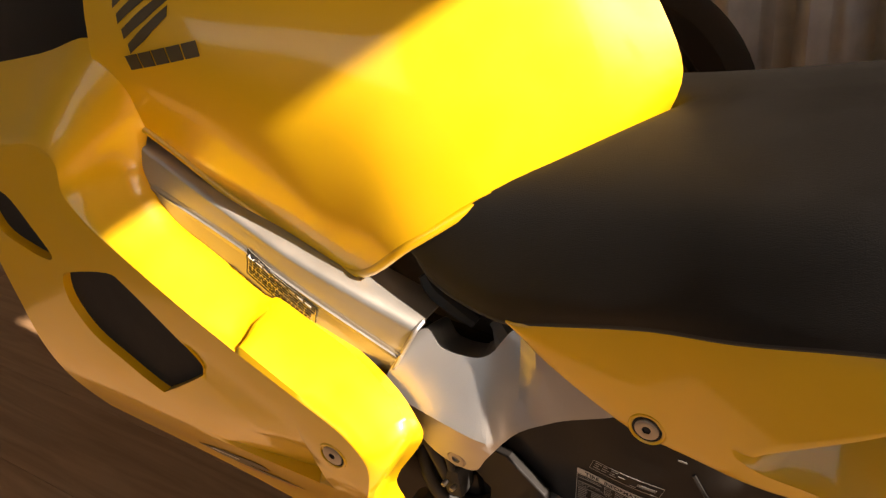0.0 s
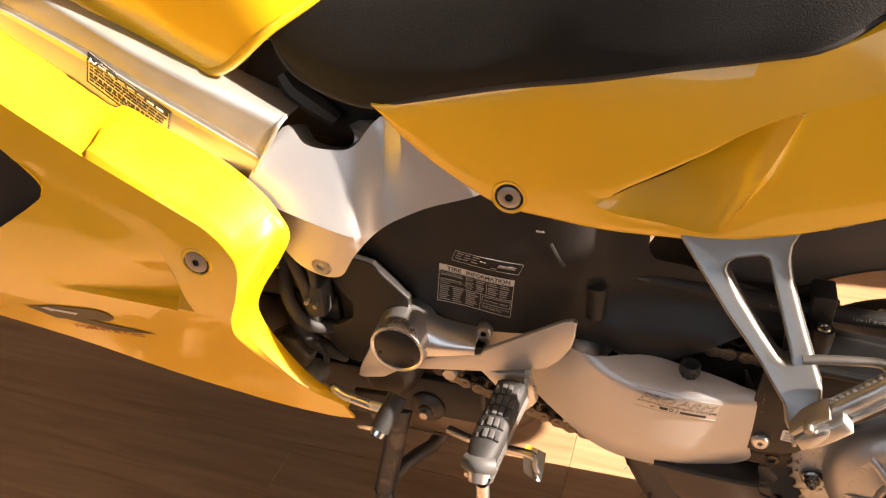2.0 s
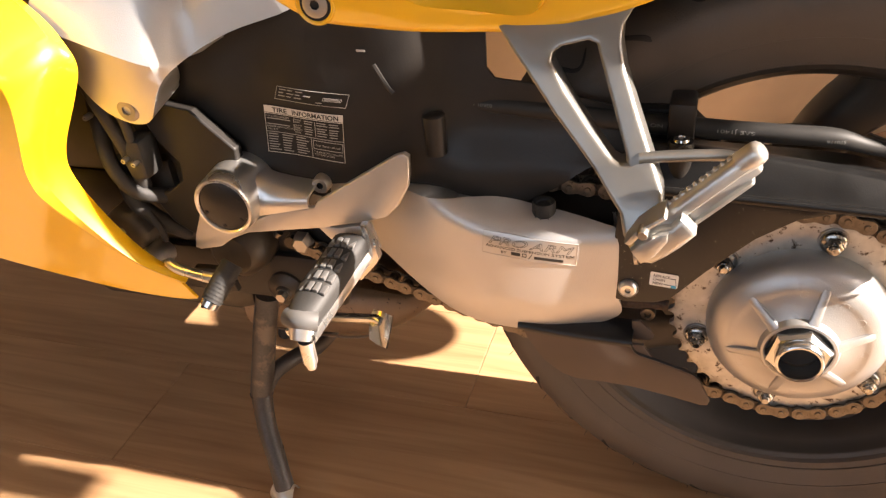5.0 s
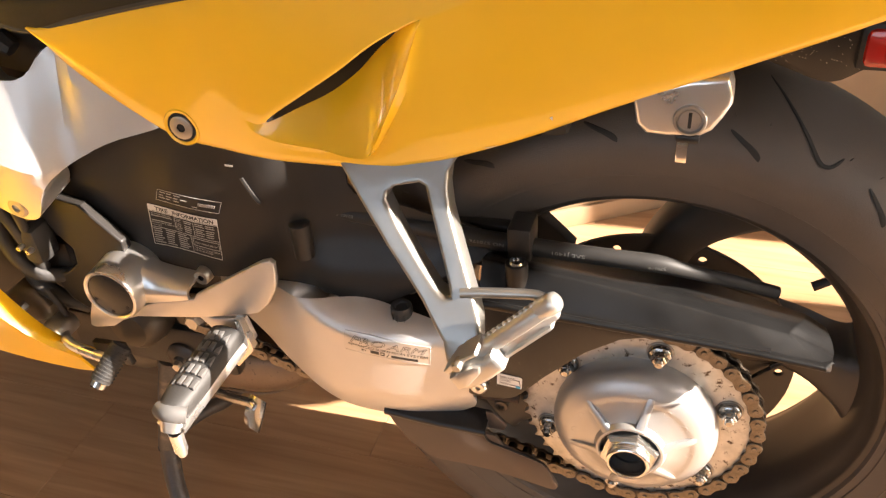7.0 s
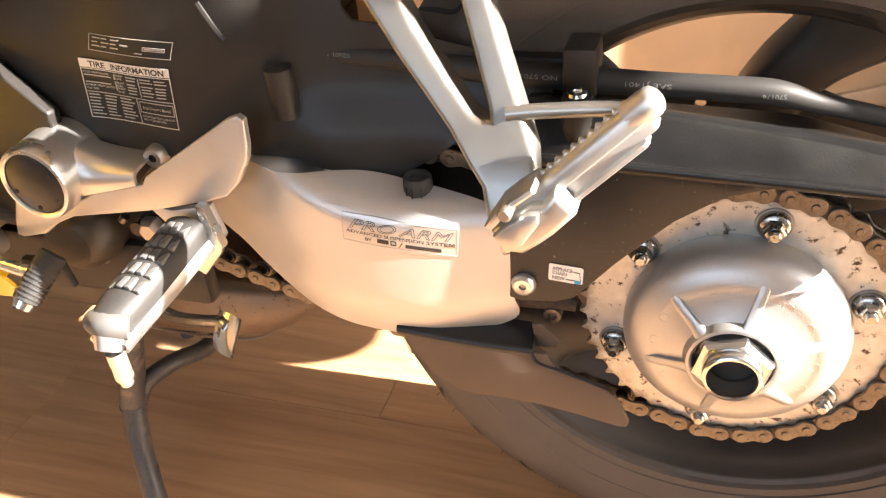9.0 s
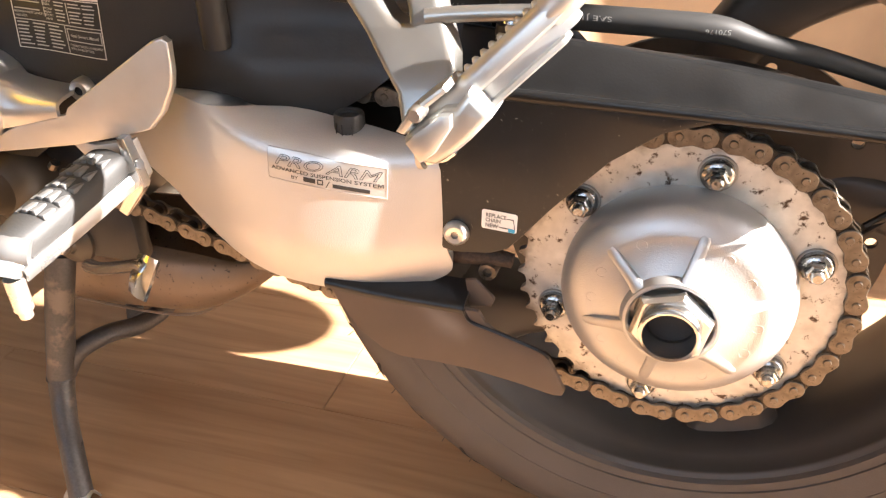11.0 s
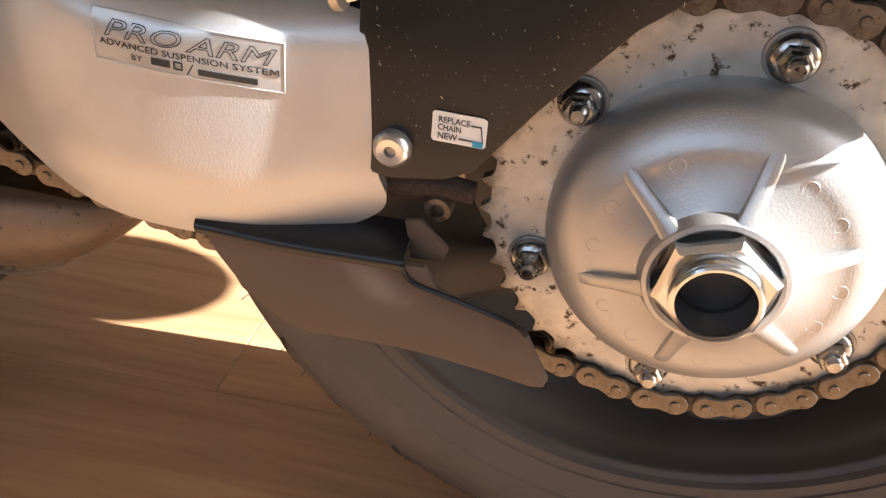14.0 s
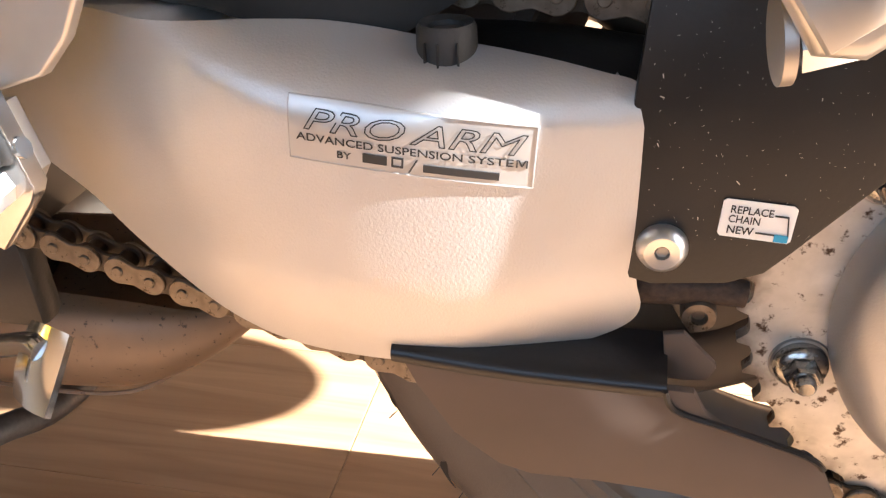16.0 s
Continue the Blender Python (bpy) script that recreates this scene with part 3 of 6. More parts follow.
def tail_panel(side):
    def out(x):
        return piece(x, TAIL_Y)

    SLOT_LOW = [(-.306, .3045), (-.300, .3065), (-.28, .315), (-.256, .326), (-.23, .345), (-.206, .369), (-.192, .3815), (-.185, .389)]
    SLOT_UP = [(-.306, .3055), (-.300, .3115), (-.269, .333), (-.233, .357), (-.203, .379), (-.185, .390)]
    DISH = [(-.322, .300), (-.314, .2965), (-.306, .2935), (-.296, .2915), (-.262, .290), (-.233, .2895), (-.2155, .2915), (-.205, .306), (-.196, .324), (-.182, .354), (-.166, .396)]
    DEEP = [(-.322, 0), (-.306, .006), (-.28, .020), (-.24, .030), (-.205, .024), (-.185, .010), (-.166, 0)]
    FLARE = [(-.30, 0), (-.262, .001), (-.225, .009), (-.212, .010), (-.20, .008), (-.18, .004), (-.160, 0)]
    low, up = [], []
    fine = spline([(x, a, s) for x, a, s, u in TAIL], 8)
    fine2 = spline([(x, u, 0) for x, a, s, u in TAIL], 8)
    for q, w in zip(fine, fine2):
        x, a, s, u = q.x, q.y, q.z, w.y
        inside = -.322 < x < -.166
        dish = piece(x, DISH) if inside else s - .001
        lowz = piece(x, SLOT_LOW) if -.306 < x < -.185 else (max(dish + .0012, s) if inside else s)
        upz = piece(x, SLOT_UP) if -.306 < x < -.185 else lowz
        d = piece(x, DEEP) if inside else 0
        fl = piece(x, FLARE) if inside else 0
        y = out(x)
        h = max(u - a, .004)
        b = min(.006, h * .25)
        top = max(dish, a + b + .001)
        lowz = max(lowz, top + .0008)
        swell = lambda z: .0035 * math.sin(math.pi * min(1, max(0, (z - a) / h)))
        col = [(x, y + .010, a + .001), (x, y + .005, a - .0003), (x, y + .001, a + b * .4), (x, y - .0005, a + b)]
        col += [(x, y - swell((a + b) + (top - a - b) * v) - fl * max(0, v - .8) / .2, (a + b) + (top - a - b) * v) for v in (0.3, 0.6, 0.8, 0.95, 1.0)]
        col += [(x, y - swell(top + (lowz - top) * v) - fl * (1 - v) + d * v ** .8, top + (lowz - top) * v) for v in (0.04, 0.15, 0.35, 0.55, 0.75, 0.9, 1.0)]
        lean = piece(x, [(-.35, 0), (-.18, .10), (0, .22), (.25, .25)])
        low.append(col)
        up.append([(x, y - swell(upz) + (.006 if d else 0), upz + .0015 * (d > 0)), (x, y - swell(upz) + (.001 if d else 0), upz)] + [(x, y - swell(upz + (u - b - upz) * v) + lean * (u - b - upz) * v, upz + (u - b - upz) * v) for v in (0.03, 0.1, 0.25, 0.5, 0.75, 1.0)] + [(x, y + .002 + lean * h * .5, u - b * .2), (x, y + .008 + lean * h * .5, u), (x, y + .022 + lean * h * .5, u + .001)])
    bm = bmesh.new()
    flip = (lambda q: q) if side < 0 else (lambda q: (q[0], 2 * MID - q[1], q[2]))
    grid_faces(bm, [[flip(q) for q in r] for r in low])
    grid_faces(bm, [[flip(q) for q in r] for r in up])
    bmesh.ops.remove_doubles(bm, verts=bm.verts, dist=0.0003)
    bmesh.ops.recalc_face_normals(bm, faces=bm.faces)
    return bm


tail = bike_part("tail_panel", tail_panel(-1), YELLOW, "glossy yellow tail fairing panel with a slanted air slot", 35)
bike_part("tail_panel", tail_panel(1), YELLOW, "glossy yellow tail fairing panel on the far side", 35)
# near-black boxes added behind the slot, in place of the shade inside
bike_part("tail_shade_box", merge(box(-.44, -.07, -.100, .135, .288, .395, 0.01), box(-.07, .10, -.100, .135, .372, .40, 0.01)), DARK, "dark box added inside the tail as the slot's shade")
part("bolt_cup", lathe([(.0176, -.1300), (.0172, -.1340), (.0160, -.1352), (.0142, -.1348), (.0132, -.1335), (.0128, -.127)], 36, (-.396, 0, .287)), YELLOW, tail, "dished yellow screw recess")
tail_tree = tree_of(tail)
for mark in ([(-.133, .298), (-.128, .301), (-.130, .297)], [(-.124, .305), (-.113, .308), (-.120, .305)], [(-.091, .312), (-.086, .3142), (-.086, .313)], [(-.075, .335), (-.073, .336), (-.073, .333)]):
    part("scuff", lay(flat([mark]), tail_tree, .0004), STICKER_PALE, tail, "pale scuff near the lower edge")
# dark disc that paints the shade round the screw
part("recess", lathe([(0, -.1342), (.0134, -.1342), (.0134, -.128)], 36, (-.396, 0, .287)), DARK, tail)
bolt = part("bolt", lathe([(.0035, -.132), (.004, -.1355), (.0085, -.1360), (.0108, -.1352), (.0116, -.131)], 28, (-.396, 0, .287)), STEEL, tail, "dull steel socket screw")
part("socket", lathe([(0, -.1345), (.0034, -.1345), (.0040, -.1357)], 6, (-.396, 0, .287)), DARK, bolt)

# parts below the seat's nose
clip = bike_part("seat_bracket", tube([(-.622, -.108, .380), (-.612, -.110, .366), (-.590, -.112, .352), (-.570, -.112, .338)], [.010, .012, .012, .008], 8, 4), BLACK, "black bracket under the seat nose")
bike_part("under_seat_panel", sheet([(-.70, .33), (-.66, .405), (-.60, .41), (-.50, .375), (-.46, .34), (-.44, .30), (-.55, .28)], (), lambda x, z: -.085 + .03 * math.sin(14 * x) * math.sin(20 * z), .003, .025), BLACK, "black moulded panel under the seat")
bike_part("seat_rail", tube([(-.62, -.095, .398), (-.58, -.10, .382), (-.53, -.10, .372), (-.45, -.10, .372)], .012, 10, 4), BLACK, "black seat rail edge")

# ---- frame ----
SPAR_EDGE = [(-1.02, .540), (-.92, .485), (-.80, .424), (-.72, .378), (-.632, .317)]    # the crease along the spar
SPAR_TALL = [(-1.02, .050), (-.90, .048), (-.84, .040), (-.80, .034), (-.745, .033), (-.675, .041), (-.632, .036)]
SPAR_LEAN = [(-1.02, .10), (-.72, .06), (-.675, .08), (-.632, .22)]


def spar_rows():
    """The broad side of the spar below and above its crease, rolled over at the top under the tank's edge."""
    rows = []
    for dz, y in ((-.075, -.166), (-.058, -.1775), (-.030, -.1775)):
        rows.append([(x, y, z + dz) for x, z in SPAR_EDGE])
    for up, roll in ((0, 0), (.06, .0006), (.35, 0), (.65, 0), (.85, 0), (.95, .003), (1, .010), (1.0, .022), (.97, .05)):
        rows.append([(x, -.1755 + up * piece(x, SPAR_TALL) * piece(x, SPAR_LEAN) + roll, z + up * piece(x, SPAR_TALL)) for x, z in SPAR_EDGE])
    for row in rows:
        for k, (x, y, z) in enumerate(row):
            rise = z - SPAR_EDGE[k][1]
            row[k] = (x + .004 + .6 * rise, y + .012, z) if x > -.7 else (x, y - .035 * max(0, -.72 - x), z)
    return rows


SPAR = spar_rows()
spar = bike_part("frame_spar", skin(SPAR, 4, 6, 0.004), FRAME_ALLOY, "silver aluminium frame spar")
spar_tree = tree_of(spar)
part("weld", tube([(q[-1].x, q[-1].y - .0006, q[-1].z) for q in (spline(row, 4) for row in SPAR[1:10])], .0024, 8, 6), CAST, spar, "rippled weld bead")
vin = Sheet(-.7805, .4165, .779, -.600, -.36, -1.16)
part("sticker", lay(flat([vin.quad(0, 0, .092, .024), vin.quad(.040, .024, .075, .030)]), spar_tree, .0006), STICKER_FOIL, spar, "reflective rating sticker with dark print")
rnd = random.Random(11)
dark = [vin.quad(.001, .001, .090, .0052)] + vin.border(0, 0, .092, .0245, .0010)
for k, v in enumerate((.0068, .0094, .0120, .0150, .0176, .0202)):
    u = .003
    while u < .086:
        w = .0035 if k == 3 else rnd.uniform(.003, .011)
        dark.append(vin.quad(u, v, min(u + w, .089), v + (.0019 if k == 3 else .0013)))
        u += w + (.0018 if k == 3 else .0012)
dark += [vin.quad(.047 + .006 * k, .0255, .0515 + .006 * k, .0290) for k in range(4)]
part("sticker_print", lay(flat(dark), spar_tree, .0012), STICKER_DARK, spar, "dark rows of small print")
part("heading_marks", lay(flat([vin.quad(.004 + .0105 * k, .0022, .0115 + .0105 * k, .0038) for k in range(8)]), spar_tree, .0018), STICKER_PALE, spar, "pale heading marks")

CASTING = [(-.612, .341), (-.591, .327), (-.568, .322), (-.545, .324), (-.516, .349), (-.44, .33), (-.415, .286), (-.482, .262), (-.525, .240), (-.545, .218), (-.563, .190), (-.583, .184), (-.605, .192), (-.618, .207), (-.628, .232), (-.650, .278)]


def casting_warp(x, z):
    ridge = .2655 - .36 * (x + .60)
    return piece(x, [(-.66, .000), (-.62, 0.001), (-.56, .004), (-.540, .008), (-.522, .030), (-.42, .050)]) + (piece(x, [(-.54, .45), (-.50, .12)]) * (z - ridge) if z > ridge else .22 * (ridge - z))


outline = [(v.x, v.y) for v in spline([(x, z, 0) for x, z in CASTING], 5, True)]
casting = bike_part("pivot_casting", sheet(outline, (), lambda x, z: -.178 + casting_warp(x, z), .05, .010, ((-.60, .2655, .36, 1),)), FRAME_CAST, "sand-cast silver frame plate", 35)
for e_mod in (casting.modifiers.new("edge", 'BEVEL'),):
    e_mod.width, e_mod.segments, e_mod.limit_method, e_mod.angle_limit = .006, 3, 'ANGLE', radians(50)
part("bolt", lathe([(0, -.160), (.004, -.160), (.0045, -.1640), (.009, -.1640), (.0112, -.162), (.0115, -.148)], 28, (-.584, 0, .199)), STEEL, casting)

# ---- side fairing ----
SIDE_Y = [(-.02, -.160), (.005, -.167), (.05, -.180), (.10, -.199), (.15, -.220), (.20, -.236), (.26, -.244), (.40, -.246), (.60, -.243)]
CREASE = [(-1.14, .545), (-1.03, .530), (-.968, .536), (-.945, .532), (-.936, .517), (-.944, .486), (-.928, .462), (-.904, .441), (-.83, .389), (-.765, .3485), (-.745, .337), (-.684, .303), (-.650, .283), (-.632, .262), (-.627, .239), (-.640, .200), (-.661, .158), (-.668, .120), (-.650, .075), (-.622, .038), (-.580, .014)]
INNER = [(-1.12, -.200, .585), (-.97, -.196, .609), (-.885, -.195, .628), (-.858, -.194, .600), (-.866, -.191, .558), (-.891, -.190, .520), (-.897, -.190, .484), (-.872, -.191, .441), (-.83, -.184, .409), (-.772, -.181, .3725), (-.735, -.182, .3525), (-.672, -.186, .3285), (-.628, -.194, .302), (-.606, -.201, .281), (-.598, -.204, .262), (-.612, -.203, .234), (-.648, -.198, .180), (-.659, -.190, .142), (-.640, -.180, .085), (-.612, -.172, .042), (-.572, -.163, .020)]
BOTTOM = [(-.572, -.010), (-.60, -.014), (-.652, -.012), (-.70, -.005), (-.787, .012), (-.86, .032), (-.93, .052), (-1.14, .10)]
VENT = [(-1.013, .372), (-.990, .384), (-.923, .398), (-.900, .388), (-.853, .344), (-.823, .312), (-.824, .298), (-.836, .286), (-.905, .243), (-.920, .240), (-.964, .268), (-1.005, .297), (-1.022, .338)]
VENT_FRONT = [(-1.10, .470), (-1.056, .468), (-1.030, .430), (-1.016, .402), (-1.026, .392), (-1.06, .398), (-1.10, .418)]


def dent(x, z):
    """The hollow behind the vent and the three-cornered recess ahead of the screw."""
    d = 0.0
    right = -.716 + .16 * (z - .20)
    if x < right:
        top, bot = .238 - .20 * max(0, -.745 - x) - .35 * max(0, -.80 - x), .163 + .04 * (-.71 - x)
        if bot < z < top:
            k = min(1, (top - z) / .025) * min(1, (z - bot) / .004)
            d = max(d, .018 * k * max(0, 1 - (right - x) / .16))
    if -.90 < x < -.70 and .24 < z < .33:
        d = max(d, .004 * max(0, 1 - abs((z - .30) + .55 * (x + .80)) / .02))
    return d


rim = [(v.x, v.y) for v in spline([(x, z, 0) for x, z in CREASE], 5)] + [(v.x, v.y) for v in spline([(x, z, 0) for x, z in BOTTOM], 3)]
vents = [[(v.x, v.y) for v in spline([(x, z, 0) for x, z in loop], 4, True)] for loop in (VENT, VENT_FRONT)]
fairing = bike_part("side_fairing", sheet(rim, vents, lambda x, z: piece(z, SIDE_Y) + dent(x, z), .003, .02, ((-.716, .20, 1, -.16), (-.718, .20, 1, -.16), (-.71, .163, -.04, -1), (-.71, .167, -.04, -1))), YELLOW, "glossy yellow side fairing with dark air vents", 35)
fair_tree = tree_of(fairing)
# the upper strip that turns down behind as the rear edge
outer = spline([(x, piece(z, SIDE_Y), z) for x, z in CREASE], 5)
inner = spline(INNER, 5)
rows = []
for o, i in zip(outer, inner):
    step_in = -.008 * math.tanh((o.x + .757) / .003) * math.exp(-abs(o.x + .757) / .05) if o.z > .3 else 0
    mid = o.lerp(i, .5) + (Vector((0, -.001, .003)) if o.z > .26 else Vector((.004, -.006, .0)))
    lip = i + Vector((0, .016, -.012))
    rows.append([o, o.lerp(mid, .12) + Vector((0, -.0015, .002 - step_in)), o.lerp(mid, .45) - Vector((0, 0, step_in)), mid - Vector((0, 0, step_in)), mid.lerp(i, .55), i - Vector((0, 0, step_in)), lip])
bm = bmesh.new()
grid_faces(bm, rows)
bmesh.ops.recalc_face_normals(bm, faces=bm.faces)
part("top_strip", bm, YELLOW, fairing, "rounded upper and rear edge of the fairing", 50)
for loop in vents:
    bm = bmesh.new()
    grid_faces(bm, [[(x, piece(z, SIDE_Y) + d, z) for x, z in loop] for d in (.0005, .005, .012)], closed_v=True)
    bmesh.ops.recalc_face_normals(bm, faces=bm.faces)
    vent = part("vent", bm, YELLOW, fairing, "yellow vent rim")
    # near-black sheet closes the vent in place of a shaded hollow
    part("vent_shade", sheet(loop, (), lambda x, z: piece(z, SIDE_Y) + .010, .002, .02), DARK, vent, "dark sheet standing for the shade inside the vent")
part("bolt_cup", lathe([(.0165, -.2410), (.0158, -.2440), (.0144, -.2446), (.0134, -.2438), (.0128, -.240)], 32, (-.668, 0, .244)), YELLOW, fairing, "dished screw recess")
# shade of the screw recess, as a near-black disc
part("recess", lathe([(0, -.2432), (.0132, -.2432), (.0132, -.238)], 32, (-.668, 0, .244)), DARK, fairing)
boltf = part("bolt", lathe([(.0030, -.2425), (.0035, -.2446), (.0075, -.2450), (.0112, -.2442), (.0124, -.241)], 26, (-.668, 0, .244)), STEEL, fairing, "dull steel socket screw")
part("socket", lathe([(0, -.2435), (.003, -.2435), (.0034, -.2449)], 6, (-.668, 0, .244)), DARK, boltf)
# dark sweeping graphic and small red writing
part("graphic", lay(flat([[(-.950, .112), (-.90, .127), (-.84, .134), (-.826, .130), (-.824, .120), (-.838, .111), (-.870, .106), (-.782, .1005), (-.842, .0905), (-.905, .098), (-.918, .096)]]), fair_tree, .001), GREY_MARK, fairing, "dark grey swept graphic")
part("arrow", lay(flat([[(-.925, .1165), (-.912, .122), (-.912, .1195), (-.872, .1195), (-.878, .1145), (-.912, .1145), (-.912, .1115)]]), fair_tree, .0018), STICKER_PALE, fairing, "pale arrow")
side_text = Sheet(-.900, .0815, .997, .06, .06, -.997)
part("lettering", lay(side_text.text("PGM-FI & CBS", 0, 0, .0072, .098, .02), fair_tree, .001), RED_MARK, fairing, "small red lettering")

# plain black plate added to fill the dark cockpit area
bike_part("cockpit_plate", plate([(-1.30, .50), (-.90, .50), (-.885, .62), (-.86, .85), (-1.30, .98)], -.13, -.12, .004), BLACK, "plain black plate filling the cockpit area ahead of the tank")
far = bike_part("far_fairing", sheet(rim, (), lambda x, z: 2 * MID - piece(z, SIDE_Y), .003, .04), YELLOW, "yellow side fairing on the far side", 35)
# hidden boxes added to stop sun reaching the floor beyond the fairing
bike_part("belly_sun_blocker", merge(box(-.80, -.665, -.09, .175, -.03, .09, .01), box(-1.12, -.80, -.10, .18, .085, .16, .01)), BLACK, "black boxes added between the fairings to shade the floor")

# ---- wheel ----
tyre_half = [(.2185, -.073), (.2205, -.0775), (.227, -.0790), (.2275, -.0805), (.231, -.0815), (.245, -.086), (.2455, -.0868), (.2475, -.0868), (.248, -.087), (.262, -.0895), (.274, -.0890), (.284, -.0845), (.296, -.070), (.305, -.050), (.311, -.028), (.3145, -.008)]
tyre_profile = [(r, y + MID) for r, y in tyre_half] + [(r, MID - y) for r, y in reversed(tyre_half)]
rim_half = [(.2225, -.0780), (.2235, -.0765), (.2215, -.0740), (.2150, -.0725), (.2130, -.0700), (.2120, -.0640), (.2065, -.0590), (.1990, -.0440), (.1960, -.0200)]
wheel = bike_part("rear_wheel", lathe([(r, y + MID) for r, y in rim_half] + [(r, MID - y) for r, y in reversed(rim_half)], 120), RIM, "dark cast alloy rear wheel")
tyre = part("tyre", lathe(tyre_profile, 144), TYRE, wheel, "wide black road tyre")


def tyre_at(s, a):
    """A point on the tyre: s from -1 (near shoulder) to 1, at an angle, and the way out."""
    y = s * .0895
    r = piece(abs(y), [(0, .315), (.028, .311), (.05, .305), (.07, .296), (.0845, .284), (.0895, .272)])
    return Vector((r * math.cos(a), y + MID, r * math.sin(a)))


def groove_mesh(line):
    """One curved tread groove: a strip on the surface, near-black for the shade inside it."""
    bm = bmesh.new()
    pts = spline([(s, a, 0) for s, a in line], 6)
    rows = []
    for i, q in enumerate(pts):
        d = (pts[min(i + 1, len(pts) - 1)] - pts[max(i - 1, 0)])
        n = Vector((-d.y * 3.2, d.x * .31, 0)).normalized()
        w = .035 * math.sin(math.pi * (i + .6) / (len(pts) + .2)) ** .5
        ring = []
        for k in (-1, -.5, .5, 1):
            p = tyre_at(q.x + n.x * w * k * .5, q.y + n.y * w * k * .35)
            out = Vector((p.x, (p.y - MID) * .6, p.z)).normalized()
            ring.append(p + out * (.0002 if abs(k) == 1 else -.0004 + .0010))
        rows.append(ring)
    grid_faces(bm, rows)
    bmesh.ops.recalc_face_normals(bm, faces=bm.faces)
    me = bpy.data.meshes.new("groove")
    bm.to_mesh(me)
    bm.free()
    me.materials.append(DARK)
    return me


for gm in (groove_mesh([(-.10, .17), (-.45, .11), (-.72, .05), (-.87, .005), (-.87, -.03), (-.76, -.055)]), groove_mesh([(-.86, .245), (-.92, .205), (-.975, .15)])):
    for k in range(16):
        g = new("groove", gm)
        g.parent = tyre
        g.matrix_basis = Matrix.Rotation(-radians(22.5 * k + 66.6), 4, 'Y')
# moulding hairs on the near shoulder
hair = tube([(.2985, MID - .067, 0), (.3035, MID - .071, .0008)], .00035, 4, 2)
hm = bpy.data.meshes.new("moulding_hair")
hair.to_mesh(hm)
hair.free()
hm.materials.append(TYRE)
for k in range(44):
    h = new("moulding_hair", hm)
    h.parent = tyre
    h.matrix_basis = Matrix.Rotation(radians(8.2 * k + 2.5 * math.sin(k * 2.3)), 4, 'Y')
# small raised writing on the sidewall, as bars
marks = bmesh.new()
for a0, n in ((62, 9), (200, 12), (285, 10), (330, 7)):
    for k in range(n):
        a, r = radians(a0 + 1.5 * k), .256
        c = Vector((r * math.cos(a), MID - .0886, r * math.sin(a)))
        t = Vector((-math.sin(a), 0, math.cos(a)))
        o = Vector((math.cos(a), -.1, math.sin(a)))
        vs = [marks.verts.new(c + t * u * .0022 + o * v * .0045) for u, v in ((-1, -1), (1, -1), (1, 1), (-1, 1))]
        marks.faces.new(vs)
tagged(part("sidewall_marking", marks, TYRE, tyre, "raised bars of sidewall writing"), kind="stuff")
for i in range(5):
    a = radians(80 + 72 * i)
    bm = bmesh.new()
    rows = []
    for r, w, y0, y1, sweep in ((.03, .034, -.02, .06, 9), (.08, .030, -.022, .05, 8), (.12, .024, -.026, .035, 6), (.15, .025, -.029, .032, 0), (.175, .030, -.032, .03, -6), (.192, .038, -.036, .032, -9), (.205, .056, -.04, .036, -10)):
        b = a + radians(sweep)
        c = Vector((math.cos(b), 0, math.sin(b))) * r
        s = Vector((-math.sin(b), 0, math.cos(b)))
        rows.append([c + s * w * u + Vector((0, y + MID, 0)) for u, y in ((-.9, y1), (-1, y0 + .010), (-.85, y0 + .003), (-.6, y0), (.6, y0), (.85, y0 + .003), (1, y0 + .010), (.9, y1))])
    rows = [list(q) for q in zip(*[spline(c, 4) for c in zip(*rows)])]
    grid_faces(bm, rows, closed_v=True)
    bmesh.ops.recalc_face_normals(bm, faces=bm.faces)
    part("spoke", bm, RIM, wheel)
part("valve", tube([(.197 * math.cos(radians(37)), .0, .197 * math.sin(radians(37))), (.178 * math.cos(radians(38)), -.004, .178 * math.sin(radians(38)))], .0045, 10, 3), RUBBER, wheel)
part("wheel_hub", lathe([(.045, -.03), (.05, .0), (.05, .06), (.04, .08), (0, .08)], 40), RIM, wheel)

# ---- brake disc ----
DISC_Y = 0.0
holes = [circle(.070, 40)] + [circle(.0042, 10, r * math.cos(radians(a)), r * math.sin(radians(a))) for a in range(-1, 359, 36) for r in (.129,)] + [circle(.0035, 10, r * math.cos(radians(a + 14)), r * math.sin(radians(a + 14))) for a in range(0, 360, 30) for r in (.117, )]
disc = bike_part("brake_disc", plate(circle(.143, 90), DISC_Y - .0025, DISC_Y + .0025, .0006, holes=holes, segs=1), RIM, "dark drilled rear brake disc")
bike_part("caliper_bracket", plate([(-.105, .153), (-.0775, .1265), (-.10, .09), (-.19, .09), (-.20, .165), (-.145, .190)], -.012, .004, .003), BLACK, "black cast caliper bracket")
bike_part("brake_caliper", box(-.175, -.095, -.035, .045, -.01, .075, .012), BLACK, "black rear brake caliper")
bike_part("sensor_wire", tube([(.118, -.02, .02), (.135, -.012, .03), (.150, -.008, .0385), (.146, -.004, .030), (.10, -.01, -.012)], .0022, 6, 5), BLACK, "thin black sensor wire")

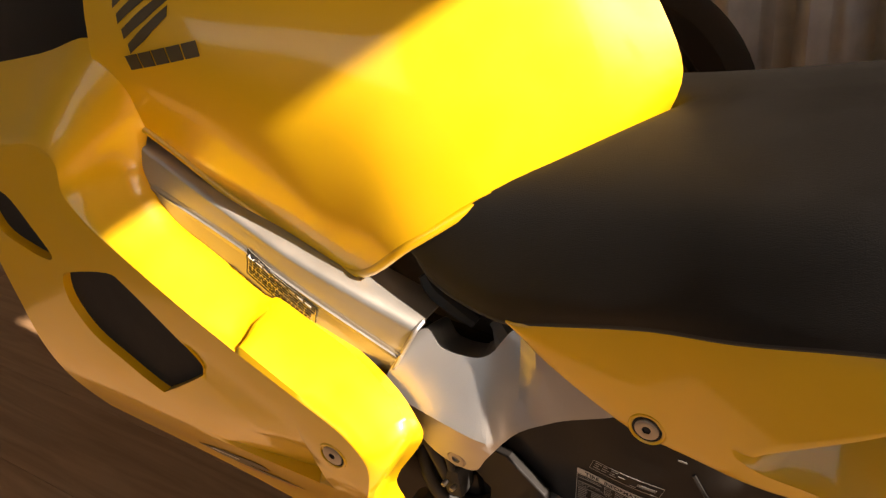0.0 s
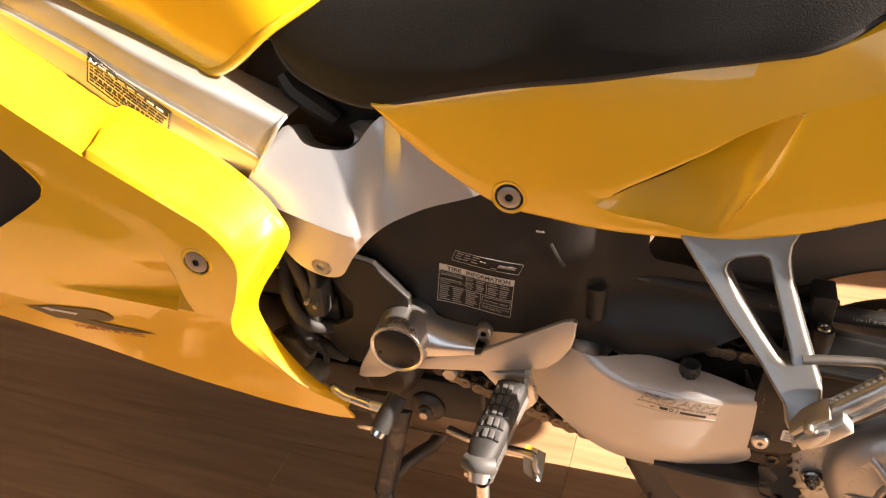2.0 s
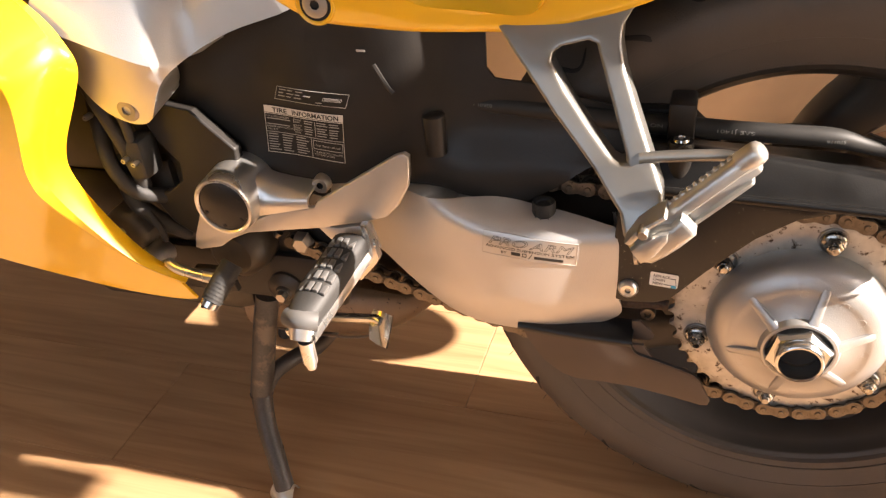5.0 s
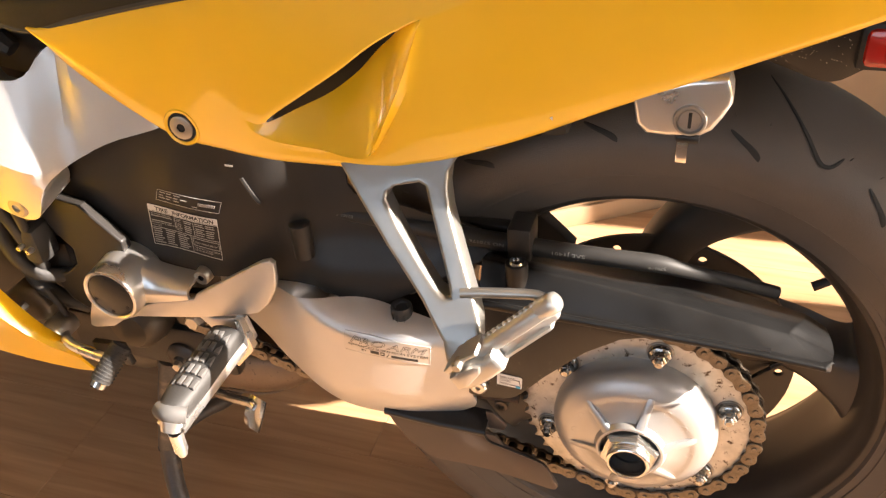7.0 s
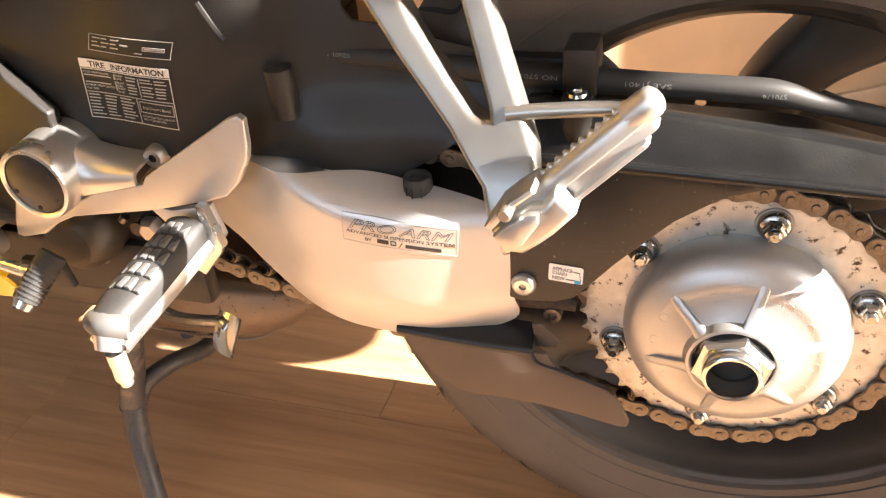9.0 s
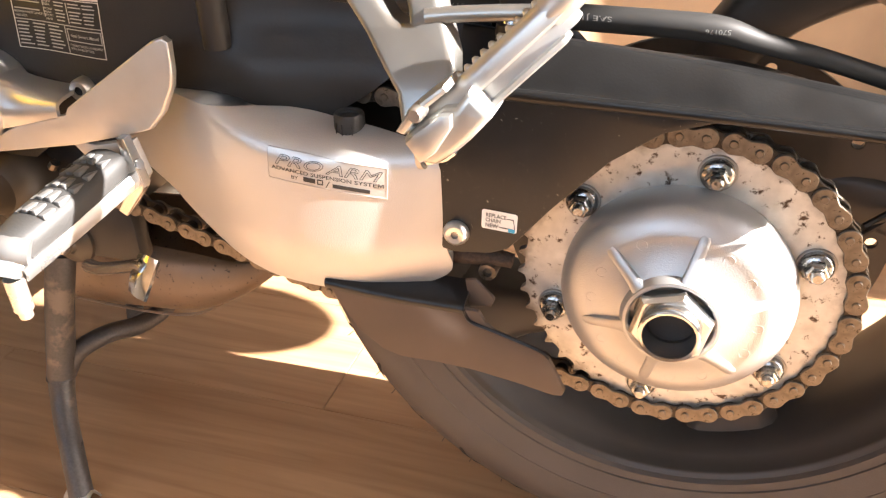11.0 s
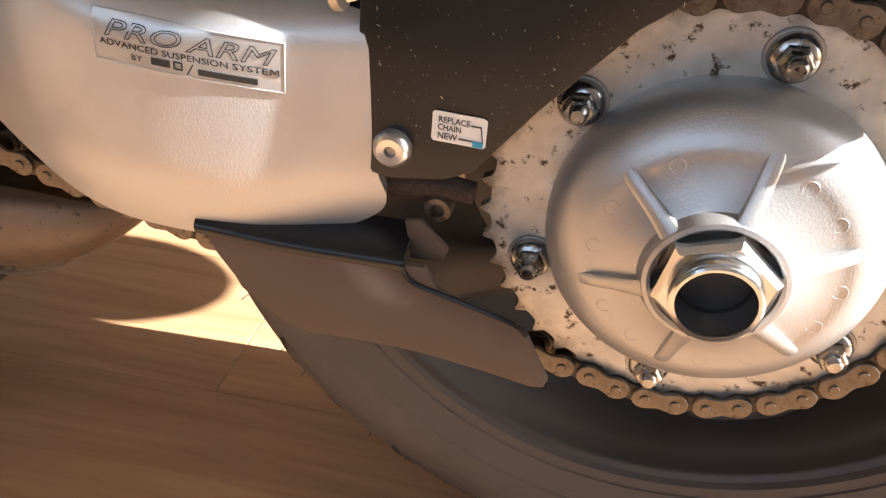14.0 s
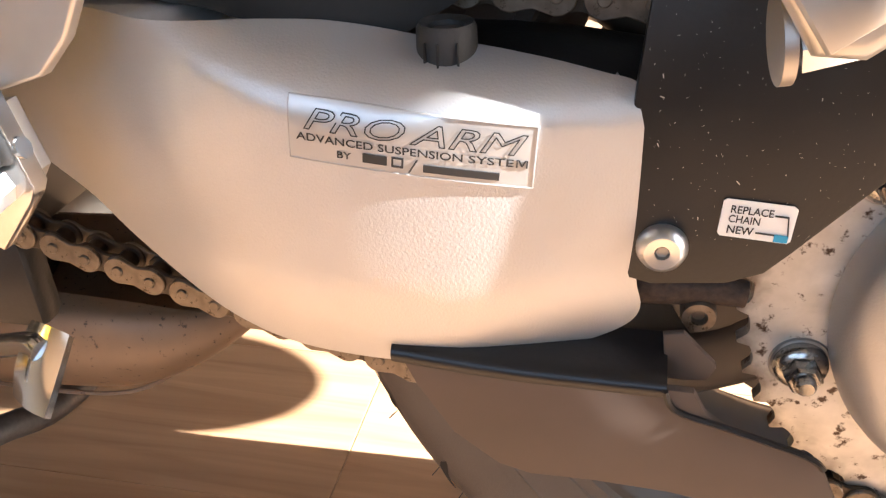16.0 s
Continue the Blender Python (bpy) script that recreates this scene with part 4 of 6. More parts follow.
# ---- swingarm ----
SWING = [(-0.444, 0.0550), (-0.444, 0.0850), (-0.428, 0.1070), (-0.376, 0.1170), (-0.3115, 0.1179), (-0.2701, 0.1149), (-0.235, 0.11), (-0.2, 0.1065), (-0.168, 0.1015), (-0.152, 0.096), (-0.15, 0.075), (-0.15, 0.048), (-0.15, 0.028), (-0.1475, 0.014), (-0.152, 0.004), (-0.166, -0.005), (-0.183, -0.0108), (-0.206, -0.015), (-0.23, -0.0162), (-0.262, -0.013), (-0.2937, -0.0067), (-0.3254, 0.0045), (-0.3556, 0.02), (-0.380, 0.0329), (-0.416, 0.0430)]


def swing_y(x, z):
    """The face of the swingarm: it rolls over at the top, tucks in below, sinks away ahead and bends in behind a crease."""
    y = -.150
    k = z - (.0965 + 1.3 * max(0, -.235 - x) ** 1.6) + .007
    if k > 0:
        y += 80 * k * k if k < .013 else .0135 + 2.6 * (k - .013)
    y += 1.3 * max(0, .028 - z) ** 1.5
    k = max(0, -.265 - x)
    y += 4.5 * k * k if k < .0556 else .0139 + .5 * (k - .0556)
    crease = -.1665 - 2.9 * max(0, .097 - z) ** 1.8
    y += 1.45 * max(0, min(x, crease) + .262) ** 2
    d = x - crease
    if d > 0:
        y += .26 * d - .26 * .002 * (1 - math.exp(-d / .002))
    return y


outline = [(v.x, v.y) for v in spline([(x, z, 0) for x, z in SWING], 5, True)]
swing = bike_part("swingarm", sheet(outline, (), swing_y, .055, .006), SWING_ALLOY, "textured silver single-sided swingarm", 60)
m = swing.modifiers.new("edge", 'BEVEL')
m.width, m.segments, m.limit_method, m.angle_limit = .005, 3, 'ANGLE', radians(55)
swing_tree = tree_of(swing)
bike_part("swingarm_tube", tube([(-.53, -.035, .105), (-.42, -.035, .085), (-.33, -.045, .070), (-.24, -.062, .058), (-.14, -.05, .052), (-.05, -.03, .030)], [.040, .040, .042, .046, .036, .034], 20), BLACK, "black inner swingarm tube")
plug = bike_part("grommet", lathe([(0, 0.1125), (.0055, 0.1125), (.0062, 0.1105), (.0064, 0.1140), (.0092, 0.1152), (.0102, 0.1135), (.0105, 0.1020), (.0105, 0.0960)], 36, (-.2180, -.1210, 0), 'Z'), RUBBER, "black rubber grommet")
for a in (-120, -95, -60):
    part("slit", box(-.0003, .0003, -.0115, -.0105, .1005, .1105), DARK, plug).matrix_basis = Matrix.Translation((-.2180, -.1210, 0)) @ Matrix.Rotation(radians(a + 90), 4, 'Z')
# sticker on the swingarm
pa = Sheet(-.2650, .0990, 1.0, -.137, -.08, -1.0)
base = flat([[pa.at(u / 8 * .0805, v / 2 * .0218) for u, v in ((0, 0), (1, 0), (2, 0), (3, 0), (4, 0), (5, 0), (6, 0), (7, 0), (8, 0), (8, 1), (8, 2), (7, 2), (6, 2), (5, 2), (4, 2), (3, 2), (2, 2), (1, 2), (0, 2), (0, 1))]])
part("sticker", lay(base, swing_tree, .0004), STICKER_SILVER, swing, "silver maker's sticker with black writing")
part("sticker_edge", lay(flat(pa.border(0, 0, .0805, .0218, .0003)), swing_tree, .0007), STICKER_GREY, swing, "thin pale edge of the sticker")
pro = merge(pa.text("PRO", .0055, .0105, .0072, .0332, .0, .35, .00042), pa.text("ARM", .0404, .0105, .0072, .0370, .0, .35, .00042))
part("lettering", lay(pro, swing_tree, .0009), STICKER_DARK, swing, "black outlined lettering")
letter_m = flat([pa.quad(.0745, .0120, .0750, .0146), pa.quad(.0777, .0120, .0782, .0146), [pa.at(.0750, .0120), pa.at(.0755, .0120), pa.at(.0766, .0140), pa.at(.0761, .0142)], [pa.at(.0772, .0120), pa.at(.0777, .0120), pa.at(.0766, .0142), pa.at(.0763, .0138)]])
part("lettering", lay(merge(pa.text("ADVANCED", .0027, .0146, .0026, .0257, .014), pa.text("SUSPENSION", .0300, .0146, .0026, .0274, .014), pa.text("SYSTE", .0593, .0146, .0026, .0144, .014), letter_m), swing_tree, .0009), STICKER_DARK, swing, "black lettering")
part("lettering", lay(merge(pa.text("BY", .0164, .0190, .0024, .0048, .014)), swing_tree, .0009), STICKER_DARK, swing, "black lettering")
part("mark", lay(flat([pa.quad(.0250, .0160, .0330, .0192), pa.quad(.0345, .0158, .0351, .0194), pa.quad(.0378, .0158, .0384, .0194), pa.quad(.0351, .0158, .0378, .0164), pa.quad(.0351, .0188, .0378, .0194), [pa.at(.0400, .0206), pa.at(.0406, .0206), pa.at(.0432, .0158), pa.at(.0426, .0158)], pa.quad(.0449, .0172, .0695, .0198)]), swing_tree, .0009), STICKER_DARK, swing, "plain dark maker's marks")

# ---- hub, sprocket and chain ----
P43 = 43
RP = 0.015875 / 2 / math.sin(math.pi / P43)
SY = -.097


def sprocket():
    pts = []
    for i in range(P43):
        for f, r in ((-.30, RP - .0044), (-.16, RP - .0050), (.0, RP - .0052), (.16, RP - .0050), (.30, RP - .0040), (.40, RP - .0014), (.46, RP + .0002), (.54, RP + .0002), (.60, RP - .0014)):
            a = 2 * math.pi * (i + f) / P43 + math.atan2(.105, -.009)
            pts.append((r * math.cos(a), r * math.sin(a)))
    return plate(pts, SY - .003, SY + .003, 0, holes=(circle(.05, 48),))


sprk = bike_part("sprocket", sprocket(), SPROCKET, "rust-spotted zinc-plated chain sprocket", 30)
hub = bike_part("sprocket_hub", lathe([(.0745, SY - .002), (.0757, -.104), (.0757, -.108), (.0755, -.1125), (.0742, -.1175), (.0715, -.1225), (.0675, -.1266), (.0625, -.1298), (.0575, -.1319), (.0550, -.1325), (.0530, -.1326), (.0500, -.1330), (.0410, -.1362), (.0345, -.1390), (.0325, -.1400), (.0315, -.1430), (.0300, -.1455), (.0280, -.1460), (.0265, -.1445), (.0262, -.1350)], 96), HUB, "cast silver sprocket hub dome")
for k in range(6):
    a = radians(76 - 60 * k)
    d, s = Vector((math.cos(a), 0, math.sin(a))), Vector((-math.sin(a), 0, math.cos(a)))
    bm = bmesh.new()
    rows = []
    for r, y, w in ((.0300, -.1450, .0058), (.0360, -.1420, .0048), (.0430, -.1388, .0043), (.0500, -.1362, .0042), (.0550, -.1340, .0042), (.0590, -.1314, .0042)):
        rows.append([d * r + s * w * u + Vector((0, y + dy, 0)) for u, dy in ((-1, .008), (-.8, .0008), (-.5, 0), (.5, 0), (.8, .0008), (1, .008))])
    grid_faces(bm, rows)
    bmesh.ops.recalc_face_normals(bm, faces=bm.faces)
    part("rib", bm, HUB, hub)
    a += radians(30)
    for off in (-.22, .18):
        c = Vector((.052 * math.cos(a + off), 0, .052 * math.sin(a + off)))
        bm = bmesh.new()
        rows = []
        for j in range(18):
            t = 2 * math.pi * j / 18
            ring = []
            for r, up_by in ((.0027, -.0003), (.0031, .00012), (.0035, .00012), (.0039, -.0003)):
                q = c + Vector((r * math.cos(t), 0, r * math.sin(t)))
                q.y = piece(q.length, [(.0345, -.1390), (.0410, -.1362), (.0500, -.1330), (.0530, -.1326), (.0550, -.1325), (.0575, -.1319), (.0625, -.1298)]) - up_by
                ring.append(q)
            rows.append(ring)
        grid_faces(bm, rows, closed_u=True)
        bmesh.ops.recalc_face_normals(bm, faces=bm.faces)
        if sum(f.normal.y for f in bm.faces) > 0:
            bmesh.ops.reverse_faces(bm, faces=bm.faces)
        part("cast_mark", bm, HUB, hub)
for k in range(6):
    a = radians(79.5 - 60 * k)
    x, z = .0865 * math.cos(a), .0865 * math.sin(a)
    nut = part("nut", lathe([(.0042, -.1134), (.0060, -.1136), (.0071, -.1124), (.0075, -.1105), (.0075, -.1050)], 6, (x, 0, z)), NUT, sprk, smooth=20)
    part("flange", lathe([(.0068, -.1068), (.0088, -.1060), (.0102, -.1046), (.0107, -.1030), (.0107, -.1000)], 28, (x, 0, z)), NUT, nut)
    part("washer", lathe([(.0100, -.1012), (.0118, -.1012), (.0122, -.1006), (.0122, -.1000)], 28, (x, 0, z)), STEEL, nut)
    part("stud", lathe([(0, -.1178), (.0030, -.1178), (.0040, -.1168), (.0036, -.1162), (.0041, -.1156), (.0037, -.1150), (.0042, -.1144), (.0042, -.110)], 14, (x, 0, z)), NUT, nut, "dirty threaded stud")
axle_nut = bike_part("axle_nut", lathe([(.0168, -0.1220), (.0168, -0.1640), (.0174, -0.1658), (.0190, -0.1662), (.0200, -0.1655), (.0204, -0.1635), (.0198, -0.1624), (.0204, -0.1612), (.0198, -0.1600), (.0204, -0.1588), (.0204, -0.1520)], 56), CHROME, "large chrome axle nut")
part("bore", lathe([(0, -0.1480), (.0162, -0.1480), (.0168, -0.1500)], 40), RUBBER, axle_nut, "dark hollow axle")
bm = bmesh.new()
rows = [[(.0282 * math.cos(2 * math.pi * i / 6 + .28) * s, y, .0282 * math.sin(2 * math.pi * i / 6 + .28) * s) for i in range(6)] for s, y in ((.74, -0.1580), (.90, -0.1580), (1, -0.1555), (1, -0.1320))]
grid_faces(bm, rows, closed_v=True)
bmesh.ops.recalc_face_normals(bm, faces=bm.faces)
part("hexagon", bm, CHROME, axle_nut, smooth=25)
part("locking_ring", lathe([(.0255, -0.1420), (.0285, -0.1420), (.0290, -0.1410), (.0290, -0.1320)], 48), STEEL, axle_nut)


def link_mesh(outer):
    off = .0066 if outer else .0046
    bm = bmesh.new()
    for s in (-1, 1):
        pts = []
        for k in range(9):
            a = math.pi / 2 + math.pi * k / 8
            pts.append((.0072 * math.cos(a) - .0079, .0072 * math.sin(a)))
        pts.append((0, -.0052))
        for k in range(9):
            a = -math.pi / 2 + math.pi * k / 8
            pts.append((.0072 * math.cos(a) + .0079, .0072 * math.sin(a)))
        pts.append((0, .0052))
        tmp = plate(pts, -.001, .001, .0005, segs=1)
        me = bpy.data.meshes.new("t")
        tmp.to_mesh(me)
        tmp.free()
        for v in me.vertices:
            v.co.y += s * off
        bm.from_mesh(me)
        bpy.data.meshes.remove(me)
    for x in (-.0079, .0079):
        if outer:
            lathe([(0, -.0086), (.0022, -.0086), (.0027, -.0080), (.0027, .0080), (.0022, .0086), (0, .0086)], 12, (x, 0, 0), bm=bm)
        else:
            lathe([(.0050, -.004), (.0050, .004)], 12, (x, 0, 0), bm=bm)
    me = bpy.data.meshes.new("outer_link" if outer else "inner_link")
    bm.to_mesh(me)
    bm.free()
    me.polygons.foreach_set("use_smooth", [True] * len(me.polygons))
    me.set_sharp_from_angle(angle=radians(35))
    me.materials.append(CHAIN if outer else CHAIN_DARK)
    return me


chain_obj = bike_part("drive_chain", tube([(-.50, SY, .035), (-.505, SY, .03)], .004, 8), CHAIN, "worn bronze-coloured roller chain")


def chain():
    meshes = (link_mesh(True), link_mesh(False))
    step = 2 * math.pi / P43
    a0 = math.atan2(.105, -.009)
    pins = [(RP * math.cos(a0 - i * step), RP * math.sin(a0 - i * step)) for i in range(-1, 26)]
    d = Vector((-.39 - pins[-1][0], -.001 - pins[-1][1])).normalized() * 0.015875
    e = pins[-1]
    for i in range(1, 30):
        sag = -.008 * math.sin(math.pi * i / 30)
        pins.append((e[0] + d.x * i, e[1] + d.y * i + sag))
    s = pins[0]
    u = Vector((-.53 - s[0], .142 - s[1])).normalized() * 0.015875
    pins = [(s[0] + u.x * i, s[1] + u.y * i) for i in range(32, 0, -1)] + pins
    for i in range(len(pins) - 1):
        a, b = pins[i], pins[i + 1]
        outer = (i - 33) % 2 == 0
        ob = new("outer_link" if outer else "inner_link", meshes[0 if outer else 1])
        ob.parent = chain_obj
        ob.matrix_basis = Matrix.Translation(((a[0] + b[0]) / 2, SY, (a[1] + b[1]) / 2)) @ Matrix.Rotation(-math.atan2(b[1] - a[1], b[0] - a[0]), 4, 'Y')


chain()
for ob in (sprk, hub, chain_obj, axle_nut):
    ob.location.z += .0025
axle_nut.location.y, axle_nut.scale = .006, (.94, 1, .94)

# ---- chain guards ----
GUARD_PLATE = [(-.152, .137), (-.10, .140), (.0, .138), (.10, .136), (.10, .132), (.05, .1335), (.010, .1325), (-.017, .124), (-.046, .103), (-.080, .067), (-.100, .043), (-.108, .034), (-.120, .029), (-.145, .0265), (-.153, .0285), (-.1580, .036), (-.1585, .05), (-.1565, .086)]
guard = bike_part("chain_guard", plate(GUARD_PLATE, -.1335, -.1290, .0012), DUSTY, "dusty black plastic chain guard")
RIDGE = [(-.14, .1755), (-.05, .1660), (.005, .1592), (.055, .1510), (.13, .1385)]
LIP = [(-.14, .1435), (.0, .1390), (.09, .1350), (.15, .1300)]
BACK = [(-.14, .1600), (.005, .1490), (.085, .1380), (.14, .1300)]
DEEP_BACK = [(-.14, .1500), (.03, .1430), (.08, .1295), (.11, .1230), (.14, .1150)]


def rail_rows():
    """The guard's top rail: a sloping top, a ridge, a hollow side above a rounded lip, and a slanting end facet."""
    rows = []
    for y, up, crease, end in ((-.055, -2, .132, (.1480, -.060, .1105)), (-.083, -1, .126, (.1495, -.086, .1195)), (-.099, -.5, .120, (.1502, -.096, .1205)), (-.1105, .97, .1145, (.1502, -.106, .1215)), (-.1140, .98, .1140, (.1496, -.110, .1230)), (-.1162, .90, .1155, (.1488, -.114, .1245)), (-.1208, .64, .1215, (.1480, -.1175, .1260)), (-.1255, .36, .1290, (.1474, -.1205, .1268)), (-.1300, .09, .1355, (.1470, -.1235, .1276)), (-.1316, .035, .1380, (.1468, -.1245, .1280)), (-.1330, .075, .1395, (.1466, -.1255, .1292)), (-.1350, .095, .1408, (.1464, -.1275, .1294)), (-.1372, .06, .1412, (.1462, -.1295, .1282)), (-.1380, -.06, .1412, (.1464, -.1305, .1235)), (-.1366, -.16, .1405, (.1460, -.129, .1195)), (-.1310, -.20, .1400, (.1454, -.124, .1180))):
        row = []
        for x in (-.140, -.10, -.04, .02, .07, crease - .010, crease - .003, crease):
            low, top, back = piece(x, LIP), piece(x, RIDGE), piece(x, BACK)
            z = piece(x, DEEP_BACK) if up == -2 else back if up == -1 else (back + top) / 2 + .003 if up == -.5 else low + up * (top - low) if up > 0 else low + up * .028
            row.append(Vector((x, y, z)))
        last = Vector(end)
        edge_point = row[-1]
        row += [edge_point.lerp(last, .12), edge_point.lerp(last, .5), edge_point.lerp(last, .88), last]
        rows.append(row)
    return rows


GUARD_TOP = rail_rows()
part("top_rail", skin(GUARD_TOP, 2, 3, .0025), RAIL, guard, "rounded top rail of the guard", 50)
gb = part("bolt", lathe([(.0024, -.1350), (.0026, -.1387), (.0060, -.1392), (.0078, -.1378), (.0088, -.1350), (.0088, -.133)], 28, (-.1425, 0, .0425)), SATIN, guard, "silver socket button screw")
part("socket", lathe([(0, -.1372), (.0024, -.1372), (.0027, -.1388)], 6, (-.1425, 0, .0425)), STEEL, gb)
rc = Sheet(-.1245, .0625, .997, -.08, -.06, -1.0)
guard_tree = tree_of(guard)
part("sticker", lay(flat([[rc.at(u, v) for u, v in ((.001, 0), (.022, 0), (.0235, .001), (.0235, .0128), (.0225, .0138), (.001, .0138), (0, .0128), (0, .001))]]), guard_tree, .0003, -.1335), STICKER_WHITE, guard, "white chain-wear sticker")
part("lettering", lay(merge(rc.text("REPLACE", .0028, .0047, .0027, .0135, .015), rc.text("CHAIN", .0026, .0082, .0027, .0100, .015), rc.text("NEW", .0028, .0122, .0028, .0085, .02), flat([rc.quad(.0168, .0038, .0212, .0043), [rc.at(.0208, .0040), rc.at(.0212, .0040), rc.at(.0224, .0110), rc.at(.0220, .0110)], rc.quad(.0120, .0108, .0180, .0113)])), guard_tree, .0008, -.1335), STICKER_DARK, guard, "black lettering")
part("blue_patch", lay(flat([rc.quad(.0180, .0108, .0224, .0134)]), guard_tree, .0008, -.1335), BLUE, guard, "blue colour patch")
dust = bmesh.new()
rnd = random.Random(7)
for k in range(1300):
    x, z = rnd.uniform(-.165, .13), rnd.uniform(.045, .175)
    a, l = rnd.uniform(0, 3.14), rnd.uniform(.00010, .00032) * (2.6 if k % 14 == 0 else 1)
    hit = guard_tree.ray_cast(Vector((x, -1, z)), Vector((0, 1, 0)))[0]
    if hit:
        dx, dz = math.cos(a) * l, math.sin(a) * l
        vs = [dust.verts.new((x + u * dx - v * dz * .22, hit.y - .0003, z + u * dz + v * dx * .22)) for u, v in ((-1, -1), (1, -1), (1, 1), (-1, 1))]
        dust.faces.new(vs)
tagged(part("dust", dust, STICKER_SILVER, guard, "pale specks of dust and lint"), kind="stuff")

LOW = [(-.2366, -.0091), (-.2308, -.0224), (-.2166, -.0453), (-.1985, -.0596), (-.1851, -.0634), (-.1594, -.0629), (-.1309, -.0643), (-.0975, -.0696), (-.0728, -.0748), (-.0666, -.0739), (-.0647, -.0691), (-.0766, -.0434), (-.0842, -.0377), (-.1137, -.0282), (-.1209, -.0224), (-.1261, -.0129)]
low_guard = bike_part("lower_chain_guard", plate(LOW, -.143, -.1395, .0008), BOUNCE_BROWN, "black plastic lower chain guard")
part("flange", skin([[(x, -.1445 + dy, z + dz) for x, z in ((-.240, -.0075), (-.205, -.0105), (-.183, -.0115), (-.160, -.0118), (-.136, -.0120))] for dy, dz in ((.0010, -.0040), (0, -.0008), (.0014, .0020), (.0050, .0040), (.0120, .0060), (.0240, .0095))], 3, 4, .002), DUSTY, low_guard, "rounded upper flange")
part("rim", tube([(-.1365, -.1440, -.0125), (-.1340, -.1438, -.0190), (-.1290, -.1436, -.0228), (-.1137, -.1432, -.0274), (-.0842, -.1430, -.0370), (-.0766, -.1428, -.0430)], .0013, 6, 4), DUSTY, low_guard, "thin rolled rim")
part("tab", plate([(-.1385, .0035), (-.1310, .0050), (-.1255, -.0010), (-.1185, -.0080), (-.1180, -.0105), (-.1205, -.0160), (-.1290, -.0170), (-.1360, -.0170)], -.1310, -.1285, .0008), BOUNCE_BROWN, low_guard, "brown triangular tab")
part("stay", tube([(-.160, -.112, .014), (-.140, -.114, .0145), (-.122, -.114, .0145), (-.109, -.114, .0130)], [.0085, .0075, .0062, .0052], 12, 4), CHAIN_DIRT, low_guard, "dirt-crusted rusty stay")
part("adjuster", lathe([(0, -.1185), (.0026, -.1185), (.0026, -.1195), (.0034, -.1215), (.0062, -.1215), (.0067, -.1195), (.0067, -.100)], 24, (-.1255, 0, .0055)), CHAIN, low_guard, "rusty ring round a bolt")

# ---- inner panels ----
PANEL = [(-.66, .20), (-.60, .22), (-.55, .25), (-.493, .27), (-.42, .30), (-.30, .30), (-.272, .285), (-.270, .222), (-.255, .212), (-.235, .21), (-.20, .20), (-.15, .185), (-.13, .165), (-.185, .142), (-.235, .108), (-.30, .116), (-.36, .122), (-.42, .114), (-.452, .09), (-.50, .05), (-.56, .06), (-.64, .12)]
PANEL_Y = [(-.66, -.10), (-.55, -.112), (-.48, -.115), (-.38, -.122), (-.33, -.118), (-.30, -.10), (-.12, -.085)]
outline = [(v.x, v.y) for v in spline([(x, z, 0) for x, z in PANEL], 2, True)]
panel = bike_part("inner_panel", sheet(outline, (), lambda x, z: piece(x, PANEL_Y) + .10 * max(0, z - .20) - min(.020, .8 * max(0, .166 - z)) * min(1, max(0, (x + .325) / .03)) + 0.0012 * math.sin(60 * x + 25 * z), .004, .014), BLACK, "black plastic inner panel with rating stickers", 60)
panel_tree = tree_of(panel)
ti = Sheet(-.4745, .1895, .998, -.035, -.10, -1.0)
W_T, H_T = .081, .0475
lines = [ti.quad(0, .0006, W_T, .0072)] + ti.border(0, .0080, W_T, H_T, .0004)
rnd = random.Random(3)
for r, v in enumerate((.0105, .0128, .0160, .0183, .0206, .0232)):
    for c0, c1 in ((.002, .0285), (.031, .0385), (.0415, .0515), (.0545, .0655), (.0670, .0770)):
        if c0 > .04 or (c0 < .03 and r in (1, 3)):
            lines.append(ti.quad(c0, v, c1 - rnd.uniform(0, .003), v + .0007))
lines += [ti.quad(.0300, .0103, .0305, .0145), ti.quad(.0300, .0158, .0305, .0225), ti.quad(.0525, .0103, .0530, .0250)] + [ti.quad(0, .0262, W_T, .0267), ti.quad(.0470, .0267, .0475, H_T)] + ti.border(.0490, .0285, .0795, .0375, .0005)
for r in range(7):
    v = .0283 + .0026 * r
    for c0, c1 in ((.002, .0145), (.0165, .028), (.031, .0445)):
        lines.append(ti.quad(c0, v, c1 - rnd.uniform(0, .004), v + .0008))
words = [ti.text("Read Owner's Manual", .0515, .0343, .0022, .0255, .01, .2), ti.text("THIS MOTORCYCLE IS EQUIPPED", .0492, .0412, .0016, .0300, .012), ti.text("WITH TUBELESS TIRES.", .0492, .0438, .0016, .0220, .012), ti.text("COLD TIRE PRESSURES", .0015, .0116, .0016, .0240, .012), ti.text("MAXIMUM WEIGHT CAPACITY", .0015, .0218, .0016, .0275, .012), ti.text("TIRE SIZE", .0015, .0246, .0016, .0110, .012)]
for k, v in enumerate((.0116, .0139, .0171, .0194, .0217, .0243)):
    words.append(ti.text(("FRONT", "REAR")[k % 2], .0310, v, .0016, .0078 - .0014 * (k % 2), .012))
part("lettering", lay(merge(*words), panel_tree, .0008), STICKER_GREY, panel, "small white lettering of the tyre table")
part("sticker_print", lay(flat(lines[5:]), panel_tree, .0008), STICKER_GREY, panel, "white print of the tyre table")
part("heading_bar", lay(flat(lines[:5]), panel_tree, .0008), STICKER_PALE, panel, "white heading bar and border")
